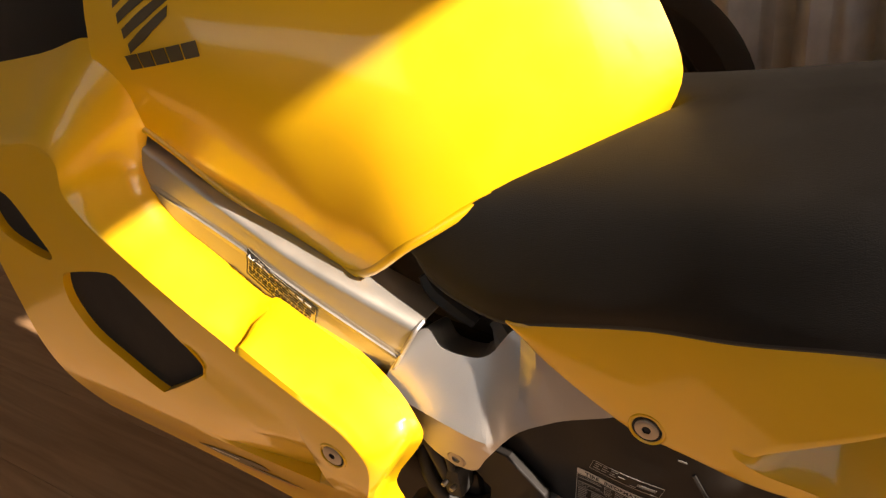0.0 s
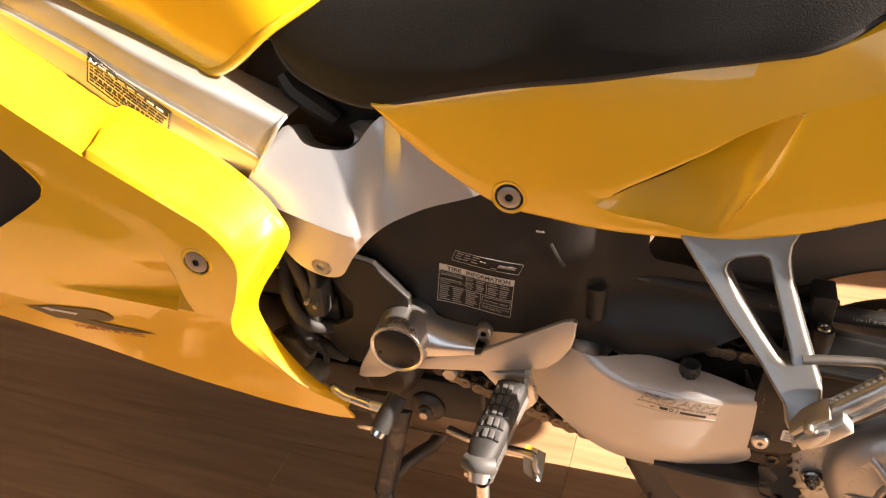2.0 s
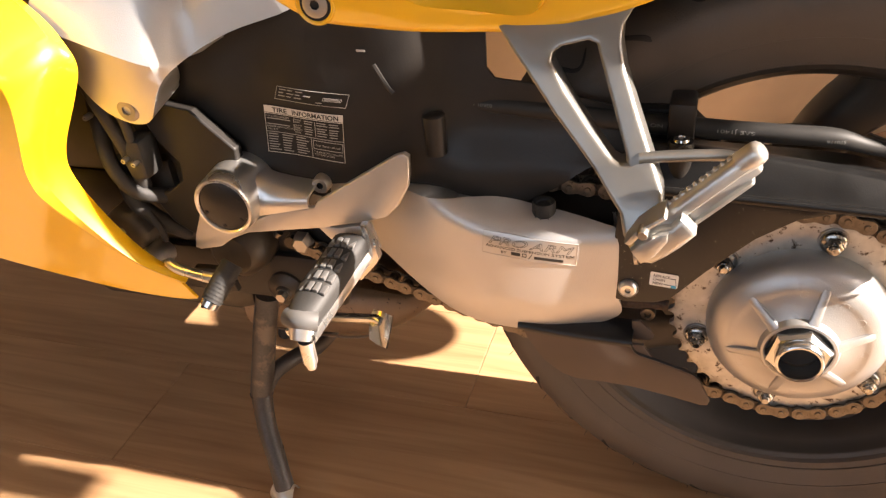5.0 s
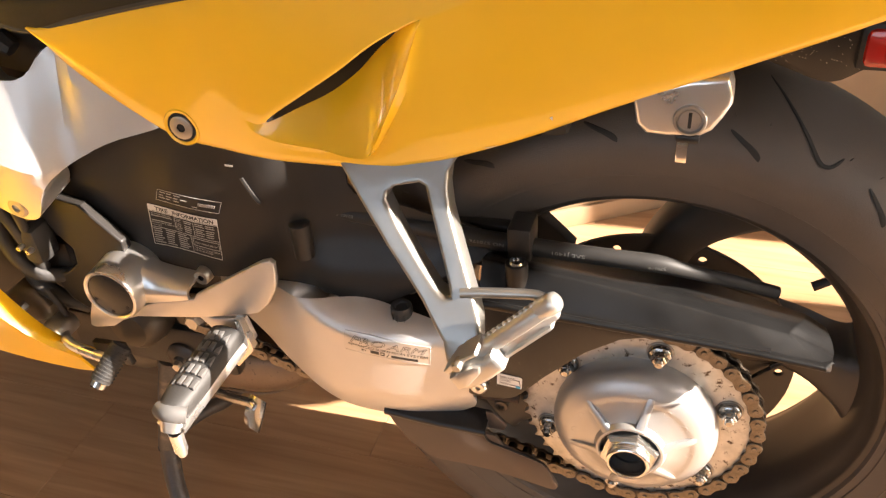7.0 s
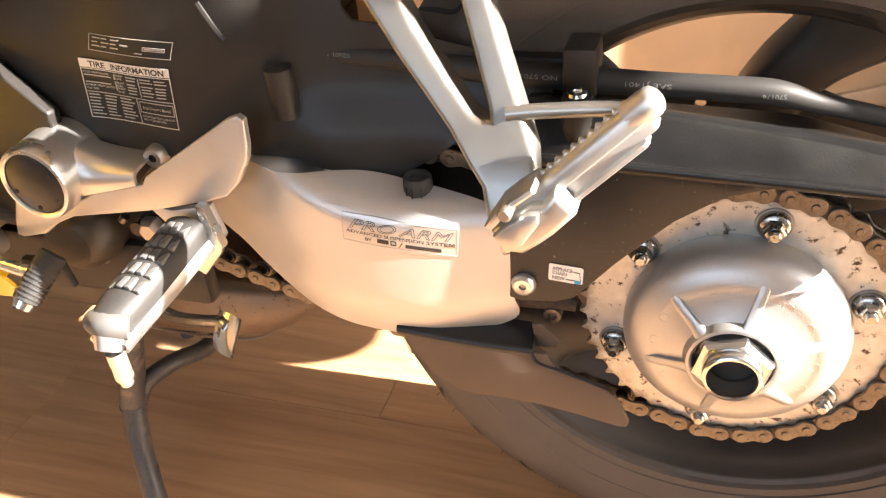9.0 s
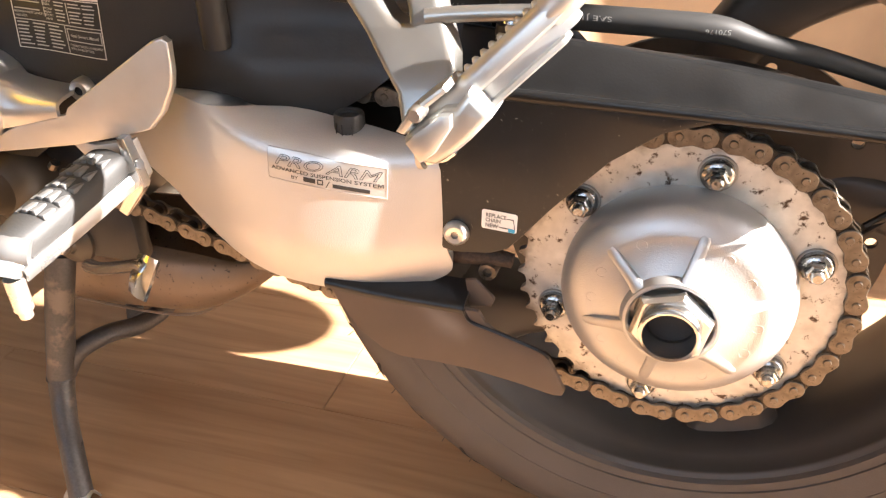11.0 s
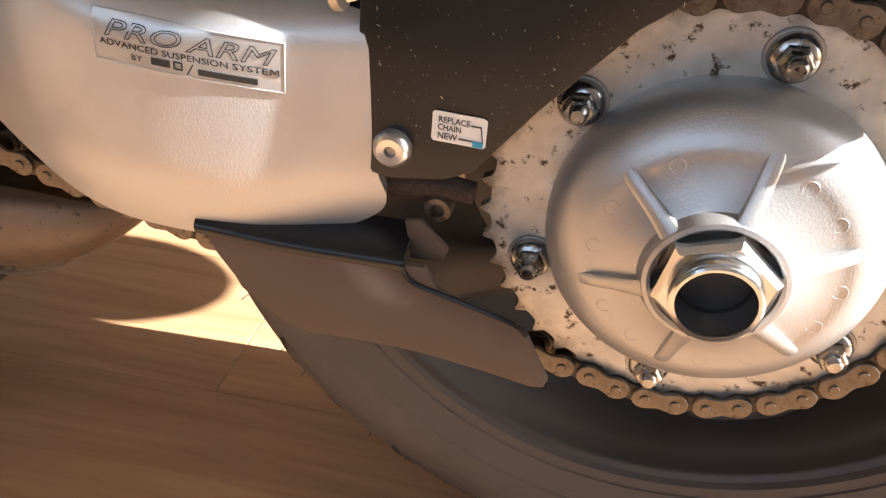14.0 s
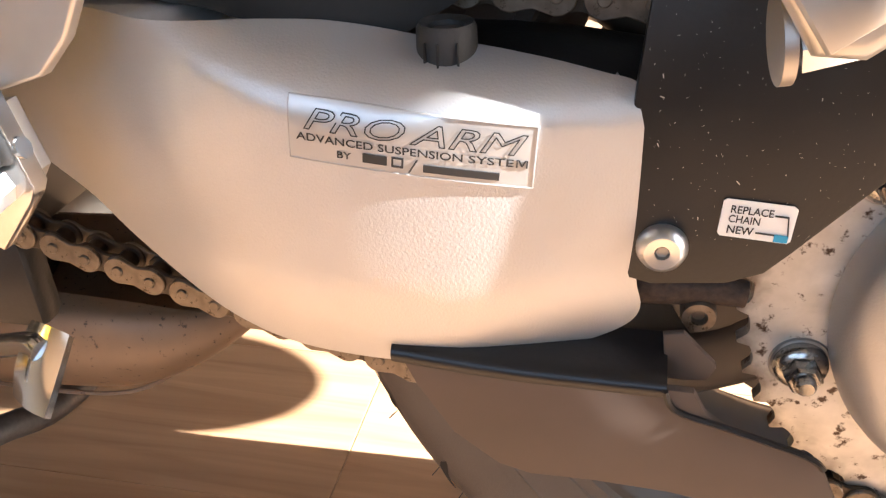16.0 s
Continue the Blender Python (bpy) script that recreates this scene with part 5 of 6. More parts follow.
part("lettering", lay(merge(ti.text("TIRE", .0085, .0060, .0042, .0160, .03), ti.text("INFORMATION", .0300, .0060, .0042, .0470, .03)), panel_tree, .0014), STICKER_DARK, panel, "black heading letters")
up = Sheet(-.4560, .2085, .998, -.045, -.42, -1.0)
part("sticker_print", lay(flat(up.border(0, 0, .0715, .0125, .00035) + [up.quad(.003 + .0085 * j, .0022 + .0030 * k, .0100 + .0085 * j - .002 * ((j + k) % 2), .0029 + .0030 * k) for k in range(3) for j in range(3 + k % 2)] + up.border(.0480, .0050, .0660, .0078, .0004) + [up.quad(.0495, .0060, .0645, .0068), up.quad(.042, .0098, .048, .0104)]), panel_tree, .0008), STICKER_GREY, panel, "grey print of a small warning sticker")
part("boss", lathe([(0, .188), (.006, .188), (.008, .1875), (.010, .186), (.0095, .150)], 20, (-.314, -.112, 0), 'Z'), BLACK, panel)
part("clip", tube([(-.360, -.118, .232), (-.350, -.119, .214), (-.345, -.119, .208)], .0022, 6, 3), BLACK, panel)
part("marker", lay(flat([[(-.374, .2445), (-.366, .2445), (-.366, .2428), (-.374, .2428)]]), panel_tree, .001), STICKER_GREY, panel)
mid_bolt = bike_part("panel_bolt", lathe([(.0030, -.124), (.0034, -.1285), (.0072, -.1290), (.0085, -.127), (.0088, -.118)], 26, (-.426, 0, .116)), STEEL, "dull steel button screw")
part("socket", lathe([(0, -.1255), (.003, -.1255), (.0034, -.1286)], 6, (-.426, 0, .116)), DARK, mid_bolt)
# the angular black cover below the frame plate
COVER = [(-.600, .172), (-.575, .190), (-.545, .185), (-.505, .150), (-.505, .135), (-.525, .125), (-.540, .105), (-.550, .060), (-.575, .045), (-.600, .060), (-.618, .090), (-.595, .095), (-.575, .110), (-.572, .130), (-.590, .150)]
cover = bike_part("sprocket_cover", sheet(COVER, (), lambda x, z: -.132 + .10 * (x + .505) * -.3 + .05 * max(0, z - .15), .012, .02), BLACK, "black angular engine cover", 30)
m = cover.modifiers.new("edge", 'BEVEL')
m.width, m.segments, m.limit_method, m.angle_limit = .003, 2, 'ANGLE', radians(40)

# ---- engine side, hoses and wiring ----
# the cases are widened to the far side to shade the floor
engine = bike_part("engine_block", merge(box(-.80, -.56, -.085, .235, -.10, .30, 0.03), box(-.98, -.79, -.085, .04, .03, .30, 0.03), box(-.98, -.79, .02, .235, -.08, .30, 0.03)), ENGINE, "dark engine cases behind the fairing")
part("case_boss", lathe([(0, -.118), (.020, -.118), (.026, -.112), (.030, -.095), (.030, -.07)], 28, (-.640, 0, .150)), ENGINE, engine)
part("case_boss", lathe([(0, -.112), (.014, -.112), (.020, -.108), (.024, -.09), (.024, -.07)], 28, (-.600, 0, .055)), ENGINE, engine)
# box added under the engine only to block low sun
part("low_sun_blocker", box(-1.0, -.61, .03, .235, -.18, -.08, .02), ENGINE, engine)
part("case_plate", box(-.655, -.595, -.118, -.08, .075, .125, .010), ENGINE, engine)
part("slave_cylinder", plate([(-.700, .030), (-.690, .054), (-.668, .070), (-.648, .066), (-.634, .044), (-.640, .026), (-.668, .016)], -.138, -.110, .008, segs=3), ENGINE_PALE, engine, "pale cast slave cylinder")
part("slave_bolt", lathe([(0, -.146), (.0045, -.146), (.0055, -.144), (.0055, -.136)], 6, (-.662, 0, .046)), STEEL, engine)
part("connector", box(-.618, -.596, -.150, -.120, .118, .160, .006), RUBBER, engine)
part("starter_cover", lathe([(0, -.125), (.022, -.125), (.030, -.118), (.034, -.10), (.034, -.07)], 32, (-.545, 0, .020)), ENGINE, engine)
for pts, r in ((((-.640, -.14, .26), (-.632, -.15, .22), (-.622, -.15, .185), (-.616, -.145, .15), (-.62, -.13, .10)), .007), (((-.630, -.135, .26), (-.615, -.15, .22), (-.603, -.152, .19), (-.606, -.146, .16)), .0045), (((-.655, -.12, .20), (-.640, -.145, .14), (-.625, -.14, .10), (-.60, -.12, .085)), .008), (((-.66, -.11, .12), (-.640, -.13, .085), (-.618, -.128, .06), (-.600, -.11, .035)), .009), (((-.618, -.14, .075), (-.608, -.142, .06), (-.612, -.135, .04)), .0035)):
    bike_part("hose", tube(pts, r, 10, 6), RUBBER, "black rubber engine hose")
for x, z in ((-.613, .142), (-.603, .139), (-.640, .185)):
    bike_part("hose_clip", lathe([(.0010, -.157), (.0024, -.157), (.0030, -.155), (.0030, -.148)], 16, (x, 0, z)), STEEL, "small shiny hose clip")

# exhaust chamber, stands
bike_part("exhaust_chamber", skin([[(-.62, y0, -.100), (-.54, y0, -.095), (-.46, y0, -.098), (-.41, y0 * .9 + .006, -.105), (-.372, .03, -.111)] if k == 0 else
                                  [(-.62, y0, zz), (-.54, y0, zz + .003), (-.46, y0, zz * .93), (-.41, y0 * .8 + .012, -.105 + (zz + .105) * .55), (-.368, .03, -.112)] for k, (y0, zz) in enumerate(((-.005, -.09), (-.022, -.105), (-.030, -.130), (-.026, -.155), (-.008, -.174), (.04, -.179), (.10, -.176), (.13, -.150), (.12, -.11)))], 4, 5, .0025), EXHAUST, "brown heat-stained exhaust chamber")
bike_part("exhaust_flange", tube([(-.62, -.008, -.176), (-.52, -.010, -.1765), (-.46, -.006, -.168), (-.41, .010, -.135), (-.370, .03, -.1145)], .0016, 6, 5), EXHAUST, "pressed seam of the exhaust chamber")
stand = bike_part("centre_stand", tube([(-.551, -.073, -.070), (-.560, -.080, -.11), (-.568, -.086, -.15), (-.580, -.093, -.208)], [.0138, .0138, .0138, .0142], 18, 5), STAND, "dusty dark grey tubular centre stand")
part("lower_leg", tube([(-.580, -.093, -.205), (-.576, -.104, -.228), (-.568, -.117, -.248), (-.557, -.130, -.266), (-.546, -.144, -.290), (-.540, -.152, -.306)], [.0132, .0122, .0118, .0116, .0116, .0120], 18, 5), STAND, stand)
part("weld", tube([(-.580 + .0138 * math.cos(k * .5236), -.0935 + .0138 * math.sin(k * .5236), -.2075) for k in range(13)], .0012, 6, 1), STAND, stand, "thin welded seam")
part("band", tube([(-.557 + .0116 * math.cos(k * .5236), -.130 + .0100 * math.sin(k * .5236), -.266 + .0060 * math.sin(k * .5236)) for k in range(13)], .0013, 6, 1), STAND, stand, "pale worn ring")
part("foot", skin([[(-.558, -.160, -.3145), (-.540, -.172, -.3145), (-.524, -.166, -.3145)], [(-.557, -.157, -.306), (-.540, -.167, -.304), (-.525, -.161, -.306)], [(-.553, -.146, -.299), (-.539, -.150, -.297), (-.527, -.148, -.301)], [(-.551, -.138, -.3145), (-.539, -.136, -.3145), (-.527, -.140, -.3145)]], 3, 3, .002), SATIN, stand, "worn bare metal foot")
part("leg", tube([(-.62, .10, -.09), (-.64, .112, -.16), (-.66, .12, -.24), (-.68, .128, -.313)], .011, 12, 4), STAND, stand)
part("brace", tube([(-.576, -.089, -.206), (-.565, -.078, -.186), (-.548, -.052, -.180), (-.535, -.010, -.192), (-.545, .05, -.196), (-.64, .11, -.186)], [.0095, .0098, .0098, .0098, .0095, .009], 14, 5), STAND, stand, "curved brace tube")
tang = bike_part("stand_lever", tube([(-.472, -.122, -.043), (-.440, -.143, -.028), (-.400, -.165, -.007), (-.366, -.181, .010), (-.356, -.187, .012)], [.006, .0055, .005, .0048, .0048], 10, 5), CHROME, "bent steel centre stand lever with bright pad")
part("pad", skin([[(-.369, -.174, .016), (-.3575, -.180, .019), (-.3465, -.183, .018)], [(-.370, -.179, .012), (-.3580, -.186, .0145), (-.3460, -.189, .014)], [(-.3690, -.189, .005), (-.3570, -.196, .0065), (-.3460, -.199, .006)], [(-.367, -.196, -.002), (-.3560, -.203, -.001), (-.3470, -.206, -.001)]], 3, 3, .003), CHROME, tang, "bright bent foot pad")
lower = bike_part("lower_frame", box(-.66, -.44, -.095, -.075, -.055, .005, .006), BLACK, "black lower frame rail")
part("bolt", lathe([(0, -.106), (.008, -.106), (.012, -.101), (.012, -.094)], 6, (-.475, 0, .028)), STEEL, lower)
part("gusset", plate([(-.52, .05), (-.44, .06), (-.43, .02), (-.46, -.02), (-.52, -.02)], -.086, -.076, .003), BLACK, lower)
part("mount_eye", plate([(-.563, .019), (-.550, .027), (-.517, .024), (-.516, .008), (-.532, -.012), (-.567, -.013)], -.106, -.092, .003, holes=(circle(.0085, 20, -.540, .0125),), segs=3), ENGINE_PALE, lower, "pale cast engine mount with a round hole")
part("dust_cap", lathe([(0, -.107), (.008, -.107), (.010, -.104), (.017, -.102), (.0215, -.098), (.0225, -.090)], 32, (-.508, 0, -.038)), ENGINE, lower, "dark round pivot cap")
part("cap_bolt", lathe([(0, -.1135), (.0055, -.1135), (.0065, -.111), (.0065, -.104)], 6, (-.508, 0, -.038)), STEEL, lower)

# gear lever
lever = bike_part("gear_lever", tube([(-.632, -.125, .012), (-.622, -.140, .010), (-.606, -.152, .016), (-.590, -.165, .034), (-.575, -.172, .0335), (-.545, -.178, .033), (-.525, -.180, .033)], [.006, .006, .0055, .0055, .0055, .0055, .0055], 12, 5), SATIN, "polished steel gear lever")
part("spindle_clamp", lathe([(0, -.150), (.005, -.150), (.006, -.148), (.013, -.147), (.015, -.143), (.015, -.115)], 24, (-.636, 0, .012)), SATIN, lever)
part("rubber", tube([(-.5090, -.1735, .0495), (-.5160, -.188, .037), (-.5225, -.203, .024)], [.0104, .0107, .0104], 18, 4), RUBBER, lever, "ribbed black toe rubber")
part("end_cap", tube([(-.5225, -.203, .024), (-.5247, -.2070, .0200)], [.0088, .0080], 18, 2), CHROME, lever, "bright slotted end cap")
part("cap_slot", tube([(-.5306, -.2085, .0215), (-.5190, -.2072, .0188)], [.0016, .0016], 8, 1), DARK, lever)
for k in range(10):
    t = .06 + .092 * k
    c = Vector((-.5090, -.1735, .0495)).lerp(Vector((-.5225, -.203, .024)), t)
    e = c + Vector((-.0004, -.0009, -.0007))
    part("rubber_rib", tube([c, e], [.0115, .0115], 16, 1), RUBBER, lever)
part("link_plate", plate([(-.575, .02), (-.535, .022), (-.530, -.005), (-.572, -.012)], -.150, -.143, .002), BLACK, lever)

# ---- rider's footrest ----
ARM = [(-.548, .090), (-.535, .080), (-.500, .080), (-.470, .0945), (-.424, .106), (-.420, .112), (-.395, .128), (-.365, .147), (-.340, .163), (-.331, .166), (-.327, .163), (-.3285, .143), (-.331, .133), (-.342, .114), (-.355, .101), (-.372, .096), (-.42, .084), (-.460, .077), (-.500, .070), (-.520, .061), (-.535, .050), (-.560, .044), (-.566, .046), (-.562, .060)]
rest = bike_part("footrest_bracket", plate(ARM, -.150, -.144, .0016, segs=3, warp=lambda x, z: .02 * max(0, x + .42)), SATIN_WARM, "brushed aluminium footrest bracket with heel guard")
part("arm", skin([[(-.505, -.150, .086), (-.470, -.150, .094), (-.430, -.150, .1045)], [(-.500, -.152, .104), (-.470, -.150, .108), (-.430, -.1485, .113)], [(-.495, -.145, .128), (-.470, -.140, .120), (-.430, -.140, .116)], [(-.495, -.12, .132), (-.470, -.12, .122), (-.430, -.12, .117)]], 4, 5, .003), SATIN, rest)
boss = part("pivot_boss", lathe([(.0255, -.1640), (.0268, -.1655), (.0292, -.1650), (.0302, -.1630), (.0308, -.150), (.033, -.12), (.033, -.10)], 48, (-.510, 0, .1065)), SATIN, rest)
cap = part("pivot_cap", lathe([(0, -.1645), (.0235, -.1645), (.0252, -.1635), (.0256, -.158)], 44, (-.510, 0, .1065)), DUSTY, rest, "black pivot cap")
for k in range(5):
    a = radians(200 + 62 * k)
    part("dimple", lathe([(0, -.1650), (.0018, -.1650), (.0022, -.1640)], 10, (-.510 + .0205 * math.cos(a), 0, .1065 + .0205 * math.sin(a))), DARK, cap)
part("hanger", plate([(-.428, .088), (-.405, .085), (-.372, .092), (-.366, .066), (-.376, .052), (-.392, .050), (-.405, .062)], -.149, -.143, .0015), SATIN_WARM, rest)
part("side_plate", plate([(-.376, .098), (-.370, .098), (-.362, .064), (-.365, .058), (-.384, .036), (-.390, .040), (-.374, .062)], -.160, -.152, .0012), CHROME, rest)

peg = bike_part("footrest", skin([[(-.372, -.160, .072), (-.376, -.19, .0645), (-.381, -.225, .0565), (-.384, -.247, .0505)], [(-.373, -.160, .084), (-.377, -.19, .0775), (-.382, -.225, .070), (-.386, -.252, .064)], [(-.386, -.160, .089), (-.390, -.19, .083), (-.395, -.225, .0755), (-.397, -.255, .0695)], [(-.402, -.160, .085), (-.406, -.19, .079), (-.411, -.225, .072), (-.410, -.252, .066)], [(-.403, -.160, .073), (-.407, -.19, .066), (-.412, -.225, .058), (-.411, -.247, .0525)]], 3, 4, .003), RUBBER, "ribbed rubber rider footrest")
for i in range(5):
    for j in range(4):
        t = .13 + .145 * i
        c = Vector((-.3885, -.160, .0885)).lerp(Vector((-.398, -.252, .0695)), t) + Vector((.0095 - .0062 * j, 0, (-.0022 if j in (0, 3) else .0004)))
        part("rubber_pad", box(c.x - .0024, c.x + .0024, c.y - .0056, c.y + .0056, c.z - .002, c.z + .0017, .0006), RUBBER_WORN_LIT, peg)
part("core", skin([[(-.370, -.155, .060), (-.378, -.20, .050), (-.386, -.255, .040)], [(-.371, -.155, .071), (-.378, -.20, .0615), (-.383, -.258, .0505)], [(-.404, -.155, .071), (-.410, -.20, .0615), (-.411, -.258, .0510)], [(-.403, -.155, .060), (-.408, -.20, .050), (-.405, -.255, .040)], [(-.370, -.155, .060), (-.378, -.20, .050), (-.386, -.255, .040)]], 2, 4, .002), SATIN, peg, "bright alloy footrest core")
part("end_lip", tube([(-.3840, -.2480, .0575), (-.3975, -.2525, .0605), (-.4110, -.2485, .0590)], [.0085, .0100, .0085], 14, 3), RUBBER_WORN_LIT, peg, "smooth rounded rubber end")
part("end", tube([(-.397, -.253, .052), (-.397, -.259, .044)], [.012, .0095], 14, 3), SATIN, peg)
part("feeler", lathe([(0, .0150), (.0038, .0150), (.0045, .0160), (.0045, .0205), (.0060, .0212), (.0064, .0225), (.0064, .045)], 18, (-.392, -.260, 0), 'Z'), SATIN, peg, "bright bank-angle feeler")
part("hinge_pin", tube([(-.404, -.156, .066), (-.364, -.156, .078)], .004, 10, 2), CHROME, peg)
spring = [(-.392 + .0055 * math.cos(k * 1.2) + .0006 * k, -.160, .078 + .0055 * math.sin(k * 1.2)) for k in range(26)]
part("spring", tube(spring, .0011, 6, 3), STEEL, peg)

# ---- passenger footrest ----
def holder_y(x, z):
    return -.222 + piece(z, [(.13, -.006), (.15, 0), (.17, .008), (.20, .028), (.23, .046), (.26, .063), (.28, .076), (.31, .096)])


BR = [(-.2440, .279), (-.220, .2520), (-.198, .2270), (-.164, .1930), (-.1435, .1690), (-.1400, .155), (-.1370, .150), (-.121, .152), (-.1130, .166), (-.1160, .185), (-.1260, .205), (-.1370, .228), (-.1485, .254), (-.1530, .270), (-.1530, .280), (-.1480, .289), (-.1360, .299), (-.17, .31), (-.22, .30)]
HOLE = [(-.2015, .258), (-.2005, .263), (-.195, .2670), (-.176, .2710), (-.1705, .2690), (-.1680, .263), (-.157, .236), (-.1440, .205), (-.1425, .1995), (-.1470, .1985), (-.152, .2005), (-.168, .2165), (-.188, .239)]
bm = plate(BR, -.005, .011, .0035, holes=(HOLE,), segs=3)
for zc in np.arange(.155, .305, .006):
    bmesh.ops.bisect_plane(bm, geom=bm.verts[:] + bm.edges[:] + bm.faces[:], plane_co=(0, 0, zc), plane_no=(0, 0, 1), dist=1e-5)
for v in bm.verts:
    v.co.y += holder_y(v.co.x, v.co.z)
holder = bike_part("passenger_bracket", bm, BRACKET, "cast aluminium passenger footrest bracket")
part("loop", tube([(-.134, -.196, .2020), (-.118, -.194, .2035), (-.095, -.191, .2045), (-.076, -.189, .2045), (-.0695, -.191, .2020), (-.0665, -.197, .1990), (-.0665, -.208, .2010)], .0042, 12, 6), BRACKET, holder, "bright cast heel loop")
HP, TP = Vector((-.1185, -.221, .1590)), Vector((-.0565, -.214, .2190))    # hinge and tip of the folded footrest
PD = (TP - HP).normalized()
PQ = Vector((PD.z, 0, -PD.x))


def along(a, q, y):
    return HP + PD * a + PQ * q + Vector((0, y, 0))


def folded(a0, a1, prof, end=.003):
    """A bar along the folded footrest with that profile of (across, y)."""
    b = bmesh.new()
    mq, my = sum(q for q, y in prof) / len(prof), sum(y for q, y in prof) / len(prof)
    rows = []
    for a, k in ((a0, .8), (a0 + end * .5, .95), (a0 + end, 1), (a1 - end, 1), (a1 - end * .4, .93), (a1, .75)):
        rows.append([along(a, mq + (q - mq) * k, my + (y - my) * k) for q, y in prof])
    vs = grid_faces(b, rows, closed_v=True)
    b.faces.new(vs[0])
    b.faces.new(vs[-1])
    bmesh.ops.recalc_face_normals(b, faces=b.faces)
    return b


bar = part("footrest_bar", folded(-.002, .086, [(-.0095, .006), (-.0100, -.003), (-.0085, -.0065), (-.005, -.0085), (.0005, -.0080), (.0020, -.0060), (.0022, .006)]), PEG, holder, "folded alloy passenger footrest")
part("channel", folded(.008, .083, [(.0018, .006), (.0018, -.0035), (.0085, -.0035), (.0085, .006)]), SATIN_WARM, holder)
part("rail", folded(.004, .074, [(.0080, .006), (.0082, -.0050), (.0092, -.0070), (.0112, -.0070), (.0122, -.0050), (.0122, .006)]), PEG, holder)
part("tip", lathe([(0, .0085), (.0045, .0080), (.0070, .0062), (.0080, .0035), (.0082, .0), (.0080, -.010)], 28, (0, 0, 0), 'Z'), PEG, holder, "rounded bright end").matrix_basis = Matrix.Translation(along(.084, -.0036, -.0012)) @ Matrix.Rotation(math.atan2(PD.x, PD.z), 4, 'Y')
for k in range(12):
    c = along(.016 + .0055 * k, -.0098, .001)
    part("serration", tube([c, c - PQ * .0010, c - PQ * .0022], [.0024, .0020, .0009], 8, 2), PEG, holder)
part("hinge_cheek", plate([(-.1375, .1575), (-.1300, .1690), (-.1120, .1830), (-.1100, .1800), (-.1230, .1690), (-.1330, .1560)], -.239, -.216, .002), PEG, holder)
part("hinge_block", plate([(-.1350, .1525), (-.1280, .1590), (-.1140, .1700), (-.1075, .1710), (-.1010, .1800), (-.0915, .1705), (-.0905, .1665), (-.1010, .1545), (-.1090, .1470), (-.1180, .1400), (-.1270, .1405)], -.236, -.210, .004, segs=3), PEG, holder)
part("block_face", plate([(-.1330, .1525), (-.1275, .1580), (-.1140, .1685), (-.1085, .1690), (-.1085, .1620), (-.1175, .1480), (-.1255, .1420)], -.240, -.234, .0025), PEG, holder)
part("pivot_bolt", lathe([(0, -.2445), (.0030, -.2445), (.0040, -.243), (.0040, -.234)], 20, (-.1250, 0, .1690)), STEEL, holder)
part("nut", tube([along(-.020, .0065, .0), along(-.011, .0115, .0), along(-.006, .0140, .0)], [.0064, .0064, .0042], 6, 1), CHROME, holder)
part("washer", tube([along(-.0225, .0040, .001), along(-.0205, .0055, .001)], [.0092, .0092], 20, 1), STEEL, holder)

# ---- brake hose and its holder above the swingarm ----
brake_hose = bike_part("brake_hose", tube([(-.36, -.085, .192), (-.307, -.088, .190), (-.228, -.090, .186), (-.175, -.090, .181), (-.123, -.090, .178), (-.073, -.088, .175), (-.025, -.086, .173), (.006, -.082, .170), (.030, -.076, .162), (.065, -.068, .152), (.105, -.058, .138)], [.0075, .008, .008, .0085, .0085, .008, .008, .008, .0065, .006, .006], 16, 6), HOSE, "black brake hose with faint printing")
# the printing stands upside down
hose_tree = tree_of(brake_hose)
for words, x, z, w in (("02601 18 3.2 NO 5", -.266, .1915, .042), ("NO 570176", -.125, .1820, .031), ("SAE J1401", -.055, .1780, .028), ("570176", .012, .1720, .014)):
    print_line = Sheet(x, z, -1.0, .04, -.04, 1.0)
    part("printing", lay(print_line.text(words, 0, 0, .0028, w), hose_tree, .0005), HOSE_PRINT, brake_hose, "faded grey printing")
hold = bike_part("hose_holder", box(-.121, -.100, -.104, -.072, .168, .202, .003), BLACK, "black plastic hose holder")
part("screw_boss", lathe([(.0095, .150), (.0100, .176), (.0092, .1785), (.0, .1785)], 22, (-.109, -.118, 0), 'Z'), BLACK, hold)
part("screw", lathe([(0, .1800), (.0025, .1800), (.003, .1815), (.0058, .1810), (.0065, .179)], 18, (-.109, -.118, 0), 'Z'), CHROME, hold)
bike_part("wheel_guard", box(-.30, -.11, -.075, -.06, .135, .185, .006), BLACK, "black plastic wheel guard on the swingarm")

# ---- silencer on the far side ----
silencer = bike_part("silencer", tube([(.27, .206, .255), (.30, .206, .264), (.40, .207, .292), (.535, .208, .326), (.549, .208, .331)], [.040, .066, .0735, .0770, .074], 40, 5), STEEL, "round steel silencer on the far side")
part("strap", box(.41, .44, .10, .17, .345, .46, .004), BLACK, silencer)

# ---- helmet lock and rear end ----
LOCK = [(-.021, .356), (-.0188, .345), (-.0168, .334), (-.0100, .3272), (.004, .3266), (.0255, .3284), (.0325, .3330), (.0385, .3430), (.0430, .3530), (.0430, .3600), (.0390, .371), (.015, .368)]
lock = bike_part("helmet_lock", plate(LOCK, -.1525, -.128, .004, segs=4), SATIN, "silver helmet lock with key slot")
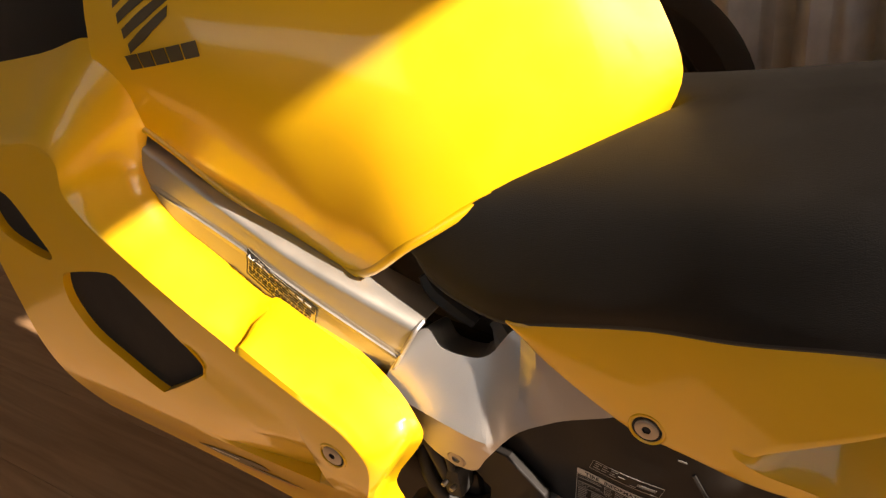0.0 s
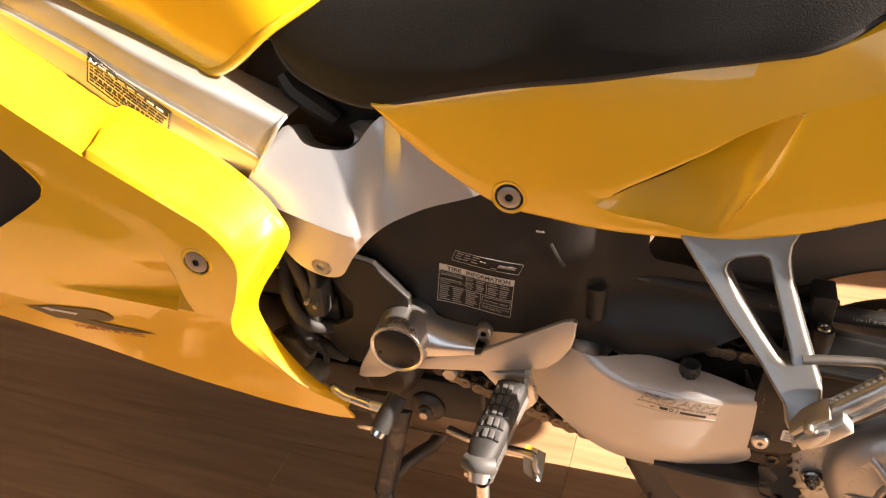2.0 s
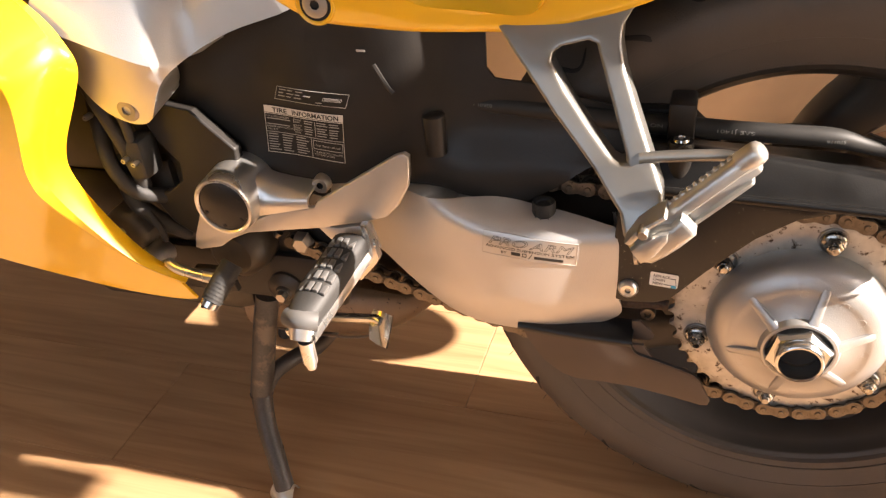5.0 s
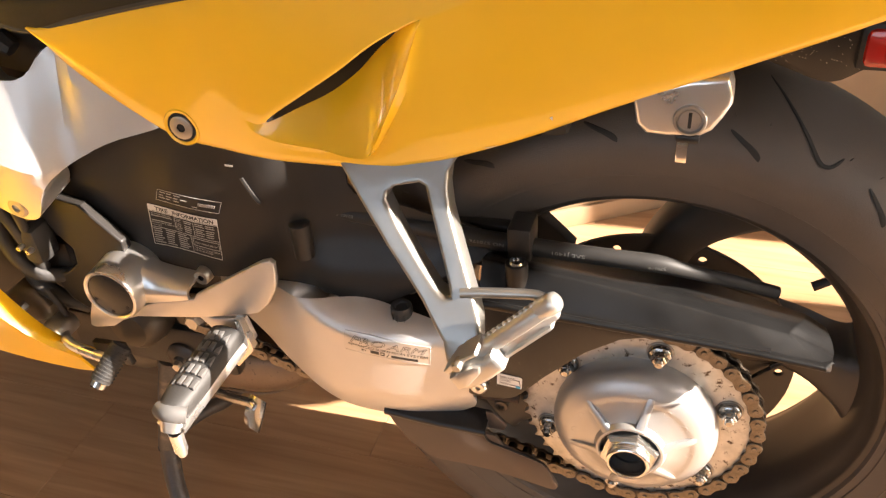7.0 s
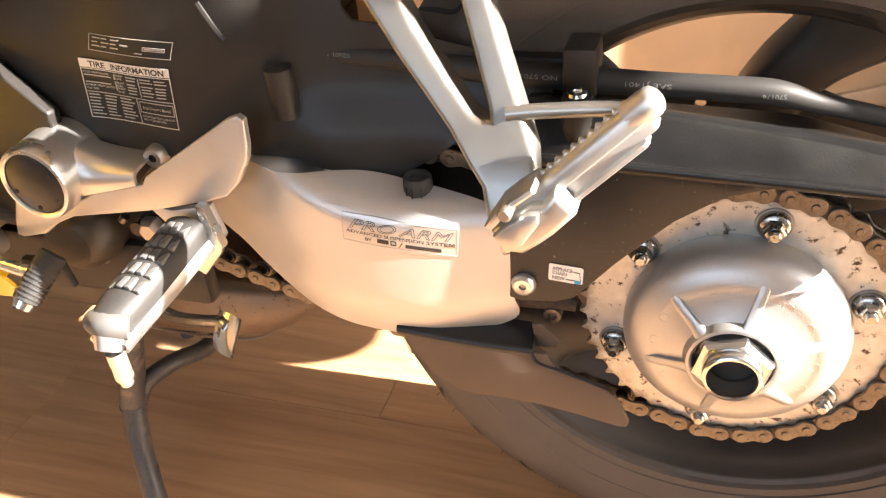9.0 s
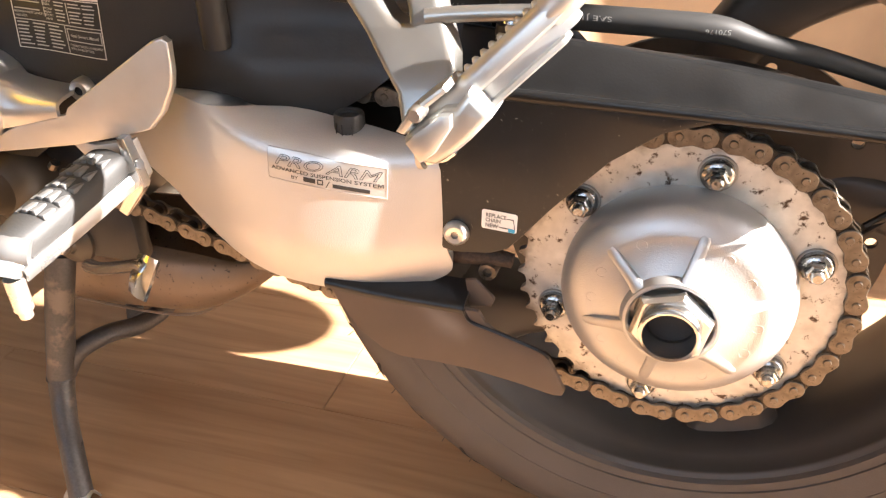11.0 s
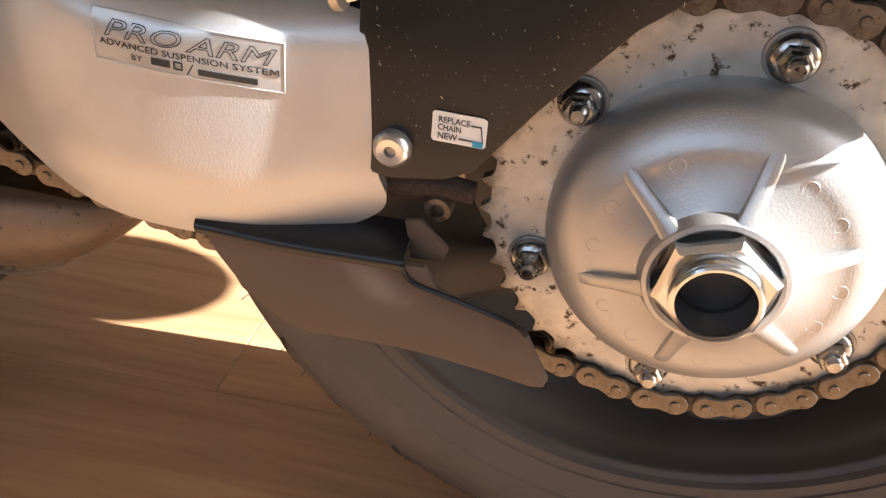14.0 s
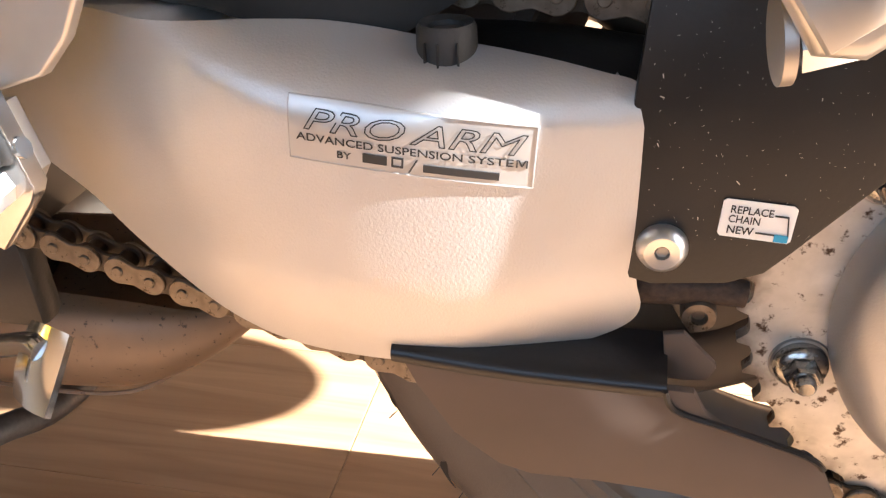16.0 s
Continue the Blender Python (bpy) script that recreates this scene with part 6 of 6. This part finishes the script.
cyl = part("cylinder", lathe([(0, -.1535), (.0070, -.1535), (.0074, -.1527), (.0084, -.1527), (.0090, -.1555), (.0104, -.1555), (.0110, -.1540), (.0110, -.150)], 36, (.0178, 0, .3405)), STEEL, lock)
part("key_slot", box(.0167, .0189, -.1545, -.1530, .3350, .3460, .0004), DARK, cyl)
part("latch", box(.0095, .0255, -.149, -.138, .3205, .3265, .002), DUSTY, lock)
part("tongue", box(.0105, .0185, -.147, -.141, .3045, .322, .001), CHROME, lock)
MUD = [(.02, .372, .350), (.059, .385, .346), (.077, .390, .3405), (.110, .405, .331), (.136, .42, .345), (.18, .44, .36), (.30, .49, .41), (.42, .50, .41), (.50, .46, .34), (.54, .40, .26)]
mud = bike_part("rear_mudguard", skin([[(x, -.062, a) for x, a, b in MUD], [(x, -.055, b) for x, a, b in MUD], [(x, .02, b - .006) for x, a, b in MUD], [(x, .095, b) for x, a, b in MUD], [(x, .10, a) for x, a, b in MUD]], 3, 4, .004), DUSTY, "dusty black rear mudguard")
refl = bike_part("reflector", box(.125, .165, -.072, -.060, .349, .377, .005), RED, "red side reflector in a black rim")
part("rim", box(.121, .169, -.068, -.058, .345, .381, .005), BLACK, refl)
speck = bmesh.new()
rnd = random.Random(5)
for k in range(90):
    x, z = rnd.uniform(.07, .118), 0
    z = .347 + rnd.uniform(0, .030)
    vs = [speck.verts.new((x + u * .00025, -.0635, z + v * .00025)) for u, v in ((-1, -1), (1, -1), (1, 1), (-1, 1))]
    speck.faces.new(vs)
tagged(part("specks", speck, STICKER_GREY, mud, "pale dust specks"), kind="stuff")


# ---- far side of the room ----
def curtain():
    rows = []
    for z in np.linspace(0.02, 2.3, 8):
        rows.append([(x, 1.85 + .05 * math.sin(x * 23 + .4 * z) + .03 * math.sin(x * 61 + z) + .02 * math.sin(9 * x + 3 * z), z) for x in np.arange(-2.6, .9, .012)])
    bm = bmesh.new()
    grid_faces(bm, rows)
    shell(bm, .003)
    return tagged(obj("curtain", bm, CLOTH), "pale beige draped curtain by the far wall", "curtain")


curtain()
spare = tagged(new("spare_tyre"), "dark brown round tyre leaning behind the motorcycle", "tyre")
spare.location = (-.93, 1.05, .33)
spare.rotation_euler = (radians(-14), 0, radians(12))
part("tread", lathe([(.215, -.055), (.24, -.075), (.285, -.08), (.32, -.055), (.335, 0), (.32, .055), (.285, .08), (.24, .075), (.215, .055), (.215, -.055)], 72), BROWN_RUBBER, spare)
part("hub_disc", lathe([(0, -.03), (.10, -.035), (.19, -.02), (.217, -.045), (.217, .045), (.19, .02), (.10, .035), (0, .03)], 60), CLOTH_DARK, spare)
part("bead", lathe([(.214, -.056), (.222, -.070), (.232, -.074), (.238, -.070), (.232, -.060)], 72), BROWN_RUBBER, spare)

# the low cabinet that shows through the wheel
cabinet = tagged(new("low_cabinet"), "low brown wooden cabinet standing behind the rear wheel", "cabinet")
cabinet.location = (-.09, .737, 0)
cabinet.rotation_euler = (0, 0, radians(33))
part("body", box(-.45, .75, .006, .36, .04, .46, .004), PLINTH, cabinet)
part("plinth_strip", box(-.45, .75, 0, .34, .0, .04, .003), PLINTH, cabinet)
part("top_board", box(-.46, .76, -.006, .37, .46, .478, .003), PLINTH, cabinet)
